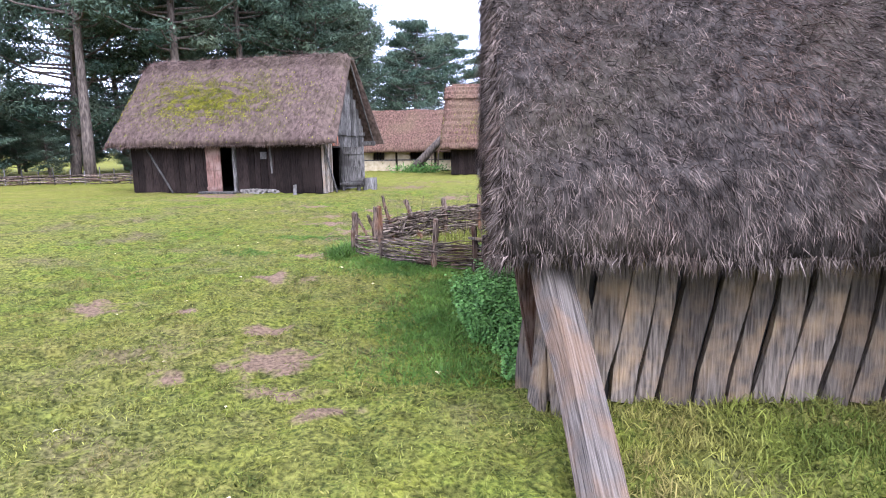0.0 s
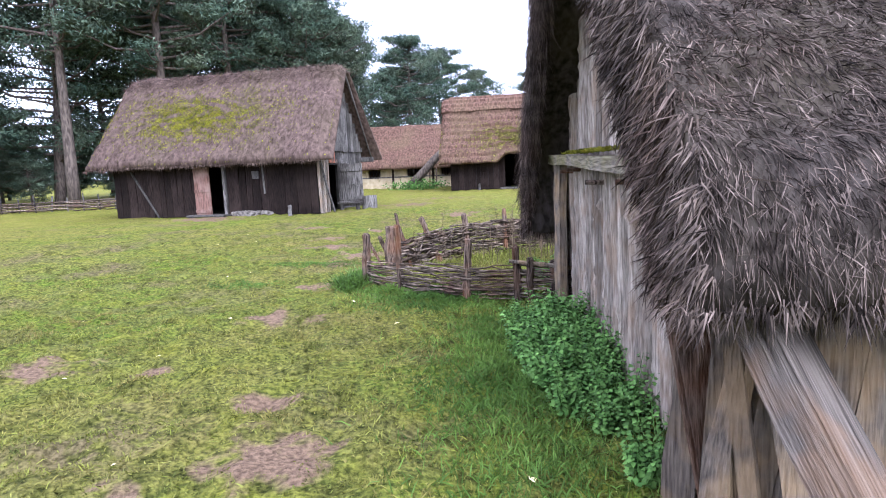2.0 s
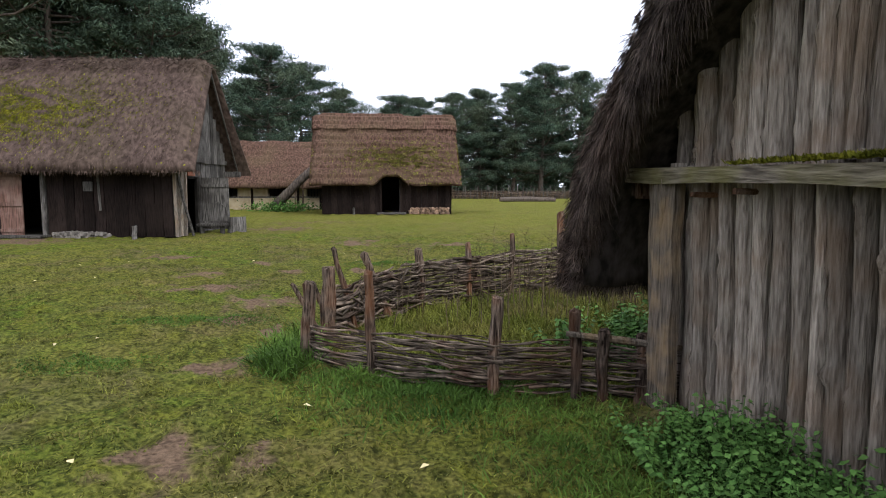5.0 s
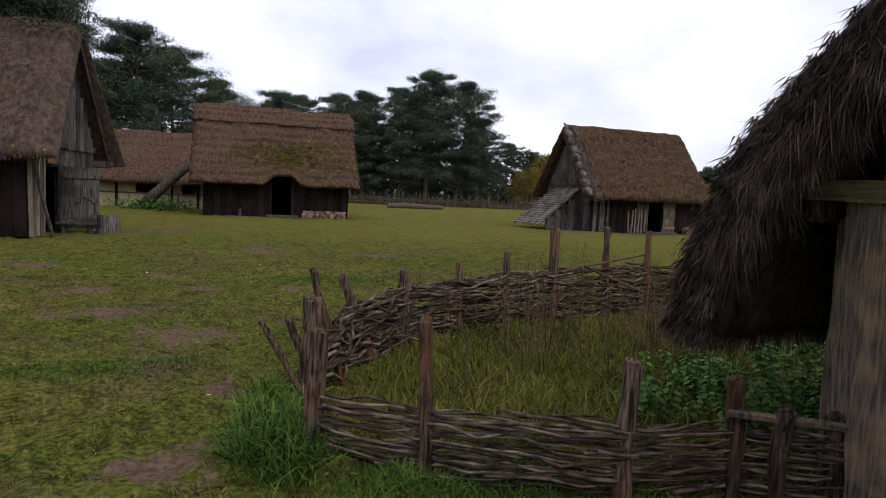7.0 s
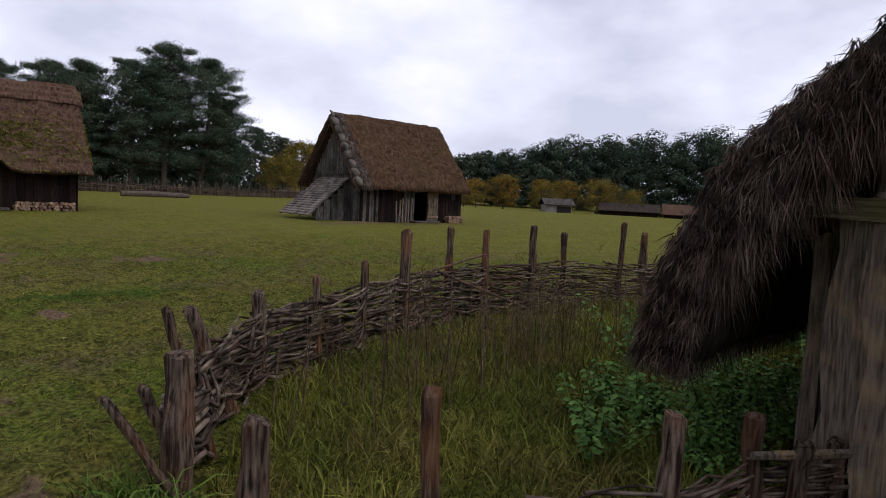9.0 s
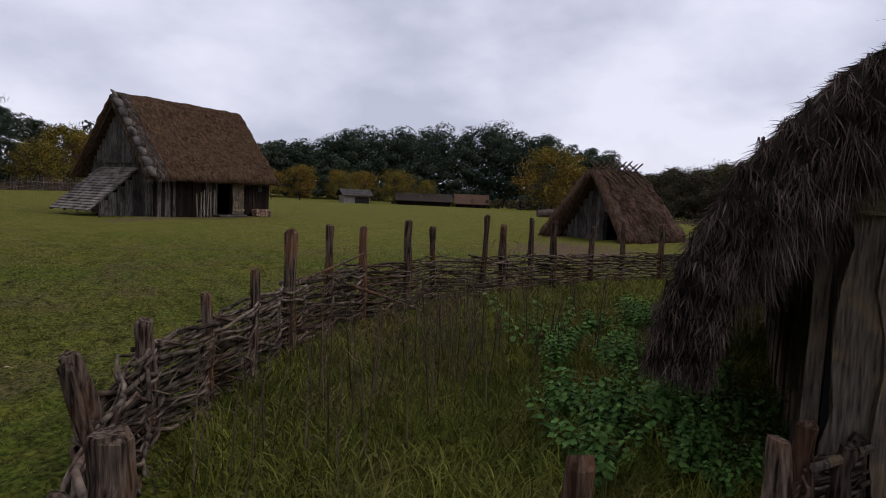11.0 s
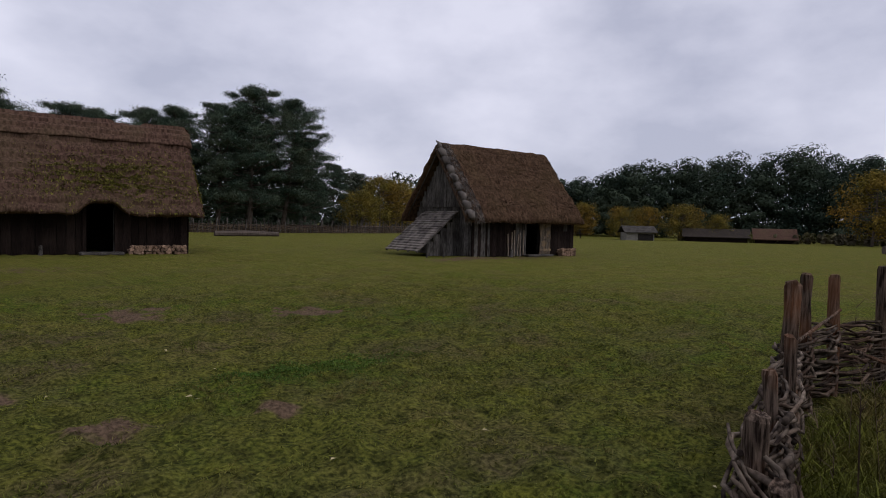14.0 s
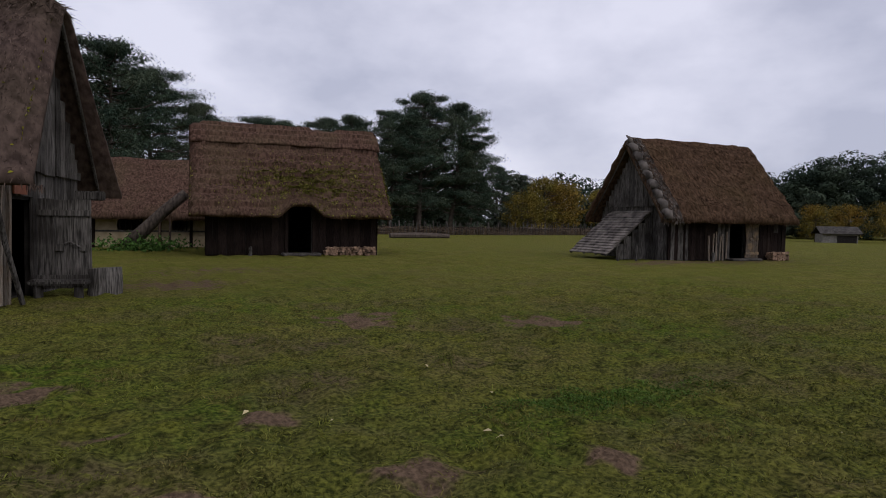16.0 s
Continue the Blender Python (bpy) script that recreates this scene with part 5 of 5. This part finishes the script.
nettles = [nettle(s, h) for s, h in ((1, 0.42), (2, 0.36), (3, 0.5), (4, 0.3))]
spots = [(0.62 + 0.17 * math.sin(k * 2.7), 4.95 + k * 0.08) for k in range(28)] + [(0.68 + 0.06 * k, 4.42 + 0.06 * k) for k in range(3)] + [(0.5 + 0.16 * math.cos(k * 1.9), 5.5 + k * 0.13) for k in range(14)] + [(0.74, 4.95 + k * 0.22) for k in range(11)]
spots += [(1.2 + 0.35 * k + 0.2 * math.sin(k * 5), 9.0 + 0.35 * math.sin(k * 2.1)) for k in range(10)] + [(0.95 + 0.2 * k, 8.35 + 0.15 * math.sin(k * 4)) for k in range(9)] + [(0.75 + 0.25 * k, 8.75 + 0.2 * math.cos(k * 3)) for k in range(6)] + [(2.5 + 0.5 * k, 9.6 + 0.3 * math.sin(k)) for k in range(6)]
for k, (x, y) in enumerate(spots):
    r = random.Random(k)
    m = pose(x, y, float(ground_height(np.array(x), np.array(y))), r.uniform(-6, 6), r.uniform(-6, 6), r.uniform(0, 360)) @ Matrix.Scale(r.uniform(0.75, 1.15) * (0.95 if y > 8.5 else 0.66 if y < 5.2 else 0.74), 4)
    if k < 4:
        nettles[k].matrix_world = m
    else:
        q = copy_thing(nettles[k % 4], m)
        q.scale = m.to_scale()

# fallen pale leaves on the turf
leaf_meshes = [leaves("fallen_leaf", np.zeros((1, 3)), np.array([[0.0, 0, 1]]), s, M_LEAFLITTER) for s in (0.03, 0.045, 0.06)]
for k in range(46):
    r = random.Random(900 + k)
    x, y = r.uniform(-5.5, 1.5), r.uniform(2.0, 17)
    if inside(np.array([[x, y]]), PLOT)[0] or x > 0.2 and y < 9:
        continue
    ob = new("fallen_leaf", leaf_meshes[k % 3])
    ob.matrix_world = pose(x, y, float(ground_height(np.array(x), np.array(y))) + 0.022, r.uniform(-15, 15), r.uniform(-15, 15), r.uniform(0, 360))
    tagged(ob, "small pale yellow fallen leaf on the turf", "leaf", "fallen leaves")

# ---- things by the houses ----
block = thing("chopping_block", pose(-3.5, 23.35, 0), "grey cut tree stump standing by the hall door", "stump")
bm = bmesh.new()
tube(bm, [(0, 0, -0.02), (0.01, 0, 0.2), (0, 0.01, 0.45)], [0.27, 0.26, 0.25], 14, 0.05, 2)
part("stump", bm, M_GREYWOOD, block)
bench = thing("log_bench", pose(-4.15, 23.1, 0, 0, 0, -12), "low split-log bench by the hall door", "bench")
bm = bmesh.new()
boxed(bm, -0.4, -0.14, 0.2, 0.45, 0.14, 0.29, bevel=0.025)
part("seat", bm, M_GREYWOOD, bench)
for x in (-0.28, 0.3):
    bm = bmesh.new()
    tube(bm, [(x, 0, -0.02), (x, 0, 0.21)], 0.07, 8, 0.1, 3)
    part("leg", bm, M_GREYWOOD, bench)


def wood_stack(m, length, rows, seed, label, mat=M_LOGEND, size=0.07):
    stack = thing("firewood_stack", m, label, "firewood", "firewood stacks")
    r = random.Random(seed)
    shapes = []
    for s in range(4):
        bm = bmesh.new()
        tube(bm, [(0, -0.16, 0), (0, 0.16, 0)], 1.0, 6, 0.3, s + seed)
        for v in bm.verts:
            v.co.x, v.co.z = v.co.x * size, v.co.z * size
        shapes.append(mesh_of(bm, "billet", mat))
    for row in range(rows):
        x = r.uniform(0, size)
        while x < length:
            child("billet", r.choice(shapes), stack, pose(x, r.uniform(-0.04, 0.04), size * 0.8 + row * size * 1.5, r.uniform(-8, 8), 0, r.uniform(-12, 12)))
            x += size * r.uniform(1.6, 2.1)
    return stack


wood_stack(house2.matrix_world @ pose(4.15, -0.3, 0), 1.9, 3, 1, "low stack of pale split firewood by the dark wall")
wood_stack(house3.matrix_world @ pose(4.85, -0.3, 0), 0.9, 3, 2, "small heap of split firewood by the door")
wood_stack(hall.matrix_world @ pose(4.75, -0.3, 0), 1.25, 2, 3, "pale flint and firewood heap by the hall wall", M_STONE, 0.05)
for k, m in enumerate((hall.matrix_world @ pose(6.75, -0.35, 0), house2.matrix_world @ pose(1.45, -0.3, 0), house3.matrix_world @ pose(1.9, -0.35, 0))):
    ob = new("short_post", post_mesh("short_post", (0, 0, -0.04), (0.02, 0, 0.32), 0.075, 70 + k, M_GREYWOOD))
    ob.matrix_world = m
    tagged(ob, "short weathered post stump beside a house wall", "post", "short posts")

trunk = thing("leaning_trunk", pose(-3.3, 39.6, 0), "bare tree trunk leaning on forked poles by the daub house", "log")
bm = bmesh.new()
tube(bm, [(-0.3, 0, 0.1), (0.5, 0, 0.95), (1.2, 0, 1.65), (1.95, 0, 2.35)], [0.3, 0.27, 0.24, 0.2], 9, 0.12, 5)
part("trunk", bm, M_BARK, trunk, "", True)
for x in (0.9, 1.3):
    bm = bmesh.new()
    tube(bm, [(x, -0.2, 0), (x + 0.05, 0, 1.5)], 0.05, 6, 0.1, 2)
    part("pole", bm, M_POST, trunk)
heap_p = rng.normal((-3.0, 38.9, 0.22), (0.85, 0.35, 0.16), (900, 3))
heap_p[:, 2] = np.abs(heap_p[:, 2])
tagged(new("brush_heap", leaves("brush_heap", heap_p, unit(rng.normal(size=(900, 3))), rng.uniform(0.08, 0.2, 900), M_NETTLE)), "heap of cut green brushwood on the turf", "brushwood", kind="stuff")

# far boundary fence of stakes and wattle
bound = thing("boundary_fence", Matrix(), "long grey stake and brushwood fence along the field", "fence")
stake = [post_mesh("stake", (0, 0, -0.1), (0.03, 0, h), 0.07, 80 + k, M_GREYWOOD, 5) for k, h in enumerate((1.35, 1.15, 1.5))]
BOUND = [(8, 76), (18, 72), (34, 72), (52, 78), (70, 84)]
total = sum(math.dist(a, b) for a, b in zip(BOUND, BOUND[1:]))
for k in range(150):
    r = random.Random(k)
    p, d = along(BOUND, total * k / 150 + r.uniform(-0.1, 0.1))
    child("stake", stake[k % 3], bound, pose(p[0], p[1], 0, r.uniform(-5, 5), r.uniform(-7, 7), 0))
wattle(bound, BOUND, [0.9, 0.9], 7, 12, 1.2, 0.08, (9, 16), (0.04, 0.06), 0.05)
rush_xy = np.array([along(BOUND, s)[0] for s in rng.uniform(0, total, 9000)]) + rng.normal((0, 1.2), (0.3, 0.8), (9000, 2))
grass_patch("field_rushes", rush_xy, (0.5, 1.3), (0.03, 0.06), M_STALK, "tall dry rushes along the boundary fence", 0.2, 0.2)
felled = thing("felled_log", pose(15.0, 59.0, 0, 0, 0, -4), "dark felled log lying in the field", "log")
bm = bmesh.new()
tube(bm, [(0, 0, 0.18), (2.5, 0.1, 0.2), (5.2, 0, 0.16)], [0.22, 0.24, 0.18], 9, 0.1, 3)
part("log", bm, M_BARK, felled)
left_fence = thing("wattle_fence", Matrix(), "low rustic pole fence under the pine trees", "fence", "wattle fences")
LEFT = [(-30, 27), (-21, 30), (-15.5, 30.5), (-11.5, 31)]
for k in range(26):
    p, d = along(LEFT, sum(math.dist(a, b) for a, b in zip(LEFT, LEFT[1:])) * k / 26)
    child("stake", stake[k % 3], left_fence, pose(p[0], p[1], 0, 0, random.Random(k).uniform(-6, 6), 0) @ Matrix.Scale(0.55, 4))
wattle(left_fence, LEFT, [0.5, 0.5], 6, 14, 0.9, 0.06, (4, 7), (0.03, 0.045), 0.05)

# bracken litter and logs far out in the field
bracken_xy = rng.normal((54, 8.5), (4.0, 3.0), (2500, 2))
grass_patch("bracken_litter", bracken_xy, (0.2, 0.5), (0.05, 0.12), M_STALK, "brown cut bracken spread on the field", 1.2, 0.3)
felled2 = thing("felled_log", pose(44.2, 22.5, 0, 0, 0, -55), "dark felled log lying in the field", "log")
bm = bmesh.new()
tube(bm, [(0, 0, 0.25), (1.2, 0.08, 0.3), (2.4, 0, 0.22)], [0.3, 0.32, 0.22], 9, 0.15, 4)
part("log", bm, M_BARK, felled2)


# ---- trees ----
def pine(name, seed, height, crown_from, spread, pads, label, leaf=0.25, mat=M_PINE, per_pad=420, flat=0.36, thin=0.45):
    """A pine: tapered bent trunk, limbs and ragged pads of needles."""
    r = np.random.default_rng(seed)
    tree = thing(name, Matrix(), label, "tree", "trees round the village")
    bend = r.normal(scale=0.35, size=2)

    def axis(t):
        return np.array([bend[0] * math.sin(t * 2.4), bend[1] * math.sin(t * 1.9), height * t])
    bm = bmesh.new()
    ts = np.linspace(0, 0.97, 9)
    tube(bm, [tuple(axis(t) - (0, 0, 0.1 if t == 0 else 0)) for t in ts], [0.26 * height / 15 * (1.15 - t) for t in ts], 9, 0.08, seed)
    pos, nrm = [], []
    for k in range(pads):
        t = crown_from + (0.99 - crown_from) * ((k + r.uniform(0, 1)) / pads) ** 0.85
        q = (t - crown_from) / (1 - crown_from)
        reach = spread * (0.35 + 0.75 * math.sin(math.pi * min(0.22 + 0.75 * q, 1))) * r.uniform(0.3, 1.1) * (0.4 if q > 0.93 else 1)
        a = k * 2.4 + r.normal(scale=0.5)
        start, out = axis(t - 0.03), np.array([math.cos(a), math.sin(a), r.uniform(0.05, 0.4)])
        tip = start + out * reach
        if reach > 0.8:
            mid = start + out * reach * 0.55 + (0, 0, -0.1 * reach)
            tube(bm, [tuple(start), tuple(mid), tuple(tip)], [0.075 * height / 15, 0.05, 0.02], 5, 0.1, k, False)
        w = r.uniform(0.5, 1.15) * spread * 0.25
        n = int(per_pad * r.uniform(0.6, 1.3))
        ball = np.clip(r.normal(scale=0.6, size=(n, 3)), -1.15, 1.15)
        pos.append(tip + (tip - start) * r.uniform(-0.3, 0.05, (n, 1)) + ball * (w, w, w * flat) + r.normal(scale=0.08, size=(n, 3)) + (0, 0, 0.1))
        nrm.append(unit(ball + (0, 0, 0.5) + r.normal(scale=0.5, size=(n, 3))))
    part("trunk", bm, M_BARK, tree, "", True)
    pos, nrm = np.concatenate(pos), np.concatenate(nrm)
    child("crown", leaves("crown", pos, nrm, r.uniform(0.6, 1.3, len(pos)) * leaf, mat, thin), tree)
    return tree


PINES = [pine("pine_tree", 1, 15, 0.3, 4.3, 90, "tall dark green pine with open ragged crown"),
         pine("pine_tree", 2, 15, 0.42, 3.8, 76, "tall dark green pine with open ragged crown"),
         pine("pine_tree", 3, 15, 0.16, 4.2, 104, "tall dark green pine with open ragged crown"),
         pine("pine_tree", 4, 15, 0.5, 4.4, 70, "tall dark green pine with open ragged crown"),
         pine("pine_tree", 5, 15, 0.08, 4.4, 120, "dense dark green pine branched to the ground", 0.26)]
ROUND = [pine("autumn_tree", 6, 8, 0.1, 4.2, 60, "round tree with yellowing autumn leaves", 0.3, M_AUTUMN, 150, 0.8, 0.8),
         pine("autumn_tree", 7, 8, 0.06, 4.8, 60, "round tree with yellowing autumn leaves", 0.3, M_AUTUMN, 150, 0.8, 0.8)]
BRUSH = [pine("scrub_bush", 8, 6, 0.05, 3.2, 50, "olive brown scrub bush at the field edge", 0.3, M_BUSH, 150, 0.7, 0.6)]

PLACED = [  # which, x, y, height
    (0, -30, 33, 16), (2, -25, 39, 17), (3, -21.5, 35, 17), (0, -19, 44, 17), (1, -17, 37, 18), (3, -14.5, 41, 16.5), (0, -12, 46, 16), (1, -10.2, 43, 14.5), (2, -10.5, 50, 12.5), (4, -5.2, 56, 12.5),
    (4, -2.2, 63, 12.5), (4, 0.8, 68, 11), (2, -35, 44, 17), (4, -29, 52, 15), (3, -23, 55, 17), (4, -17, 54, 15), (2, -12.5, 58, 15), (4, -26, 31.5, 7.5), (4, -33, 37, 10), (2, -40, 36, 16), (1, -38, 27, 17), (4, -21, 48, 12),
    (4, 8.5, 83, 12.8), (2, 12.5, 86, 13), (4, 15.5, 82, 13), (4, 19.5, 84, 14), (2, 23.5, 82, 14.5), (2, 26.5, 80, 17), (4, 28.0, 84, 15), (2, 31, 81, 16), (4, 34.5, 82, 12), (4, 22, 90, 12), (4, 13, 92, 11), (4, 37, 88, 9),
    (4, 48, 98, 10.5), (4, 56, 104, 10), (4, 5, 88, 10), (4, -8, 70, 12), (4, -14, 68, 13),
    (4, -34, 46, 6), (4, -28, 45, 5.5), (4, -24, 49, 6), (4, -38, 52, 7), (4, -45, 45, 8), (4, -31, 40, 5), (4, -37, 41, 5.5), (4, -20, 41, 5), (4, -42, 36, 6), (4, -15, 47, 6), (4, -23, 42, 5), (4, -26, 38, 4.5)]
done = set()


def plant(kinds, which, x, y, h, tall, k):
    m = pose(x, y, float(far_dip(x)), 0, 0, (k * 137) % 360) @ Matrix.Scale(h / tall, 4)
    tree = kinds[which]
    if tree.name not in done:
        done.add(tree.name)
        tree.matrix_world = m
    else:
        q = copy_thing(tree, m)
        q.scale = m.to_scale()


for k, (w, x, y, h) in enumerate(PLACED):
    plant(PINES, w, x, y, h, 15, k)
for k, (w, x, y, h) in enumerate([(0, 46, 82, 7.4), (1, 52, 86, 7), (0, 58, 86, 6.5), (1, 42, 80, 5), (0, 98, 88, 6.8), (1, 103, 82, 6), (0, 110, 80, 6.4), (1, 115, 76, 6.8), (0, 92, 90, 5.5), (1, 118, 70, 5),
                                  (0, 122, 45, 12.5), (1, 86, 88, 5), (0, 128, 41, 9), (1, 80, 86, 5.5)]):
    plant(ROUND, w, x, y, h, 8, k)
for k in range(34):
    r = random.Random(k + 5)
    b = 78 + 28 * k / 34
    d = 85 + r.uniform(-8, 14) - 14 * k / 34
    plant(BRUSH, 0, -2.3 + d * math.sin(radians(b)), 9.2 + d * math.cos(radians(b)), 4.5 + 4.5 * k / 34 * r.uniform(0.7, 1.2), 6, k)


def woods(name, b0, b1, near, far, n, low, high, mat, label, seed, per=207, leaf=1.25, tops=()):
    """A belt of far trees, bearing b0..b1 from the yard."""
    r = np.random.default_rng(seed)
    pos, nrm = [], []
    for k in range(n):
        b, d = radians(r.uniform(b0, b1)), r.uniform(near, far)
        x, y, h = d * math.sin(b), 10 + d * math.cos(b), r.uniform(low, high) * (0.86 + 0.14 * math.sin(b * 23) + 0.08 * math.sin(b * 61))
        if tops:
            h = float(np.interp(math.degrees(b), *tops)) * r.uniform(0.84, 1.04)
        pads = 16
        for q in range(pads):
            up = (q + r.uniform(0, 1)) / pads
            a, m = q * 2.4 + r.normal(scale=0.4), per // pads
            wide = h * 0.3 * math.sqrt(max(1.02 - up * up, 0)) * r.uniform(0.35, 1.0)
            w = h * r.uniform(0.1, 0.17)
            ball = unit(r.normal(size=(m, 3))) * r.uniform(0.55, 1.05, (m, 1))
            pos.append(np.array([x + wide * math.cos(a), y + wide * math.sin(a), float(far_dip(x)) + h * (0.06 + 0.87 * up)]) + ball * (w, w, w * 0.55))
            nrm.append(unit(ball + (0, 0, 0.4)))
    pos, nrm = np.concatenate(pos), np.concatenate(nrm)
    tagged(new(name, leaves(name, pos, nrm, r.uniform(0.6, 1.3, len(pos)) * leaf, mat, 1.1)), label, "woods", kind="stuff")


woods("far_woods", 40, 80, 160, 205, 125, 17, 25, M_FAR, "distant dark pine woods beyond the field", 21, 2600, 0.62,
      ((40, 48, 53, 58, 64, 70, 75, 80), (12, 14.5, 16.5, 20, 22.5, 22.5, 18.5, 16)))
woods("far_woods", -70, 40, 105, 190, 280, 9, 14, M_FAR, "distant dark pine woods beyond the houses", 22, 400, 0.7)
woods("far_woods", 78, 130, 190, 260, 150, 11, 15, M_FAR, "low far pine ridge beyond the scrub", 23, 240, 1.0)
woods("far_woods", 130, 290, 60, 120, 110, 10, 16, M_FAR, "distant pine woods behind the path", 24, 120, 1.6)
woods("field_scrub", 60, 95, 128, 150, 160, 1.2, 2.6, M_BUSH, "low brown scrub at the field's far edge", 25, 60, 0.9)
woods("hedge_belt", -18, 42, 92, 104, 150, 3.0, 5.0, M_FAR, "dark undergrowth below the field's pine trees", 26, 160, 0.6)
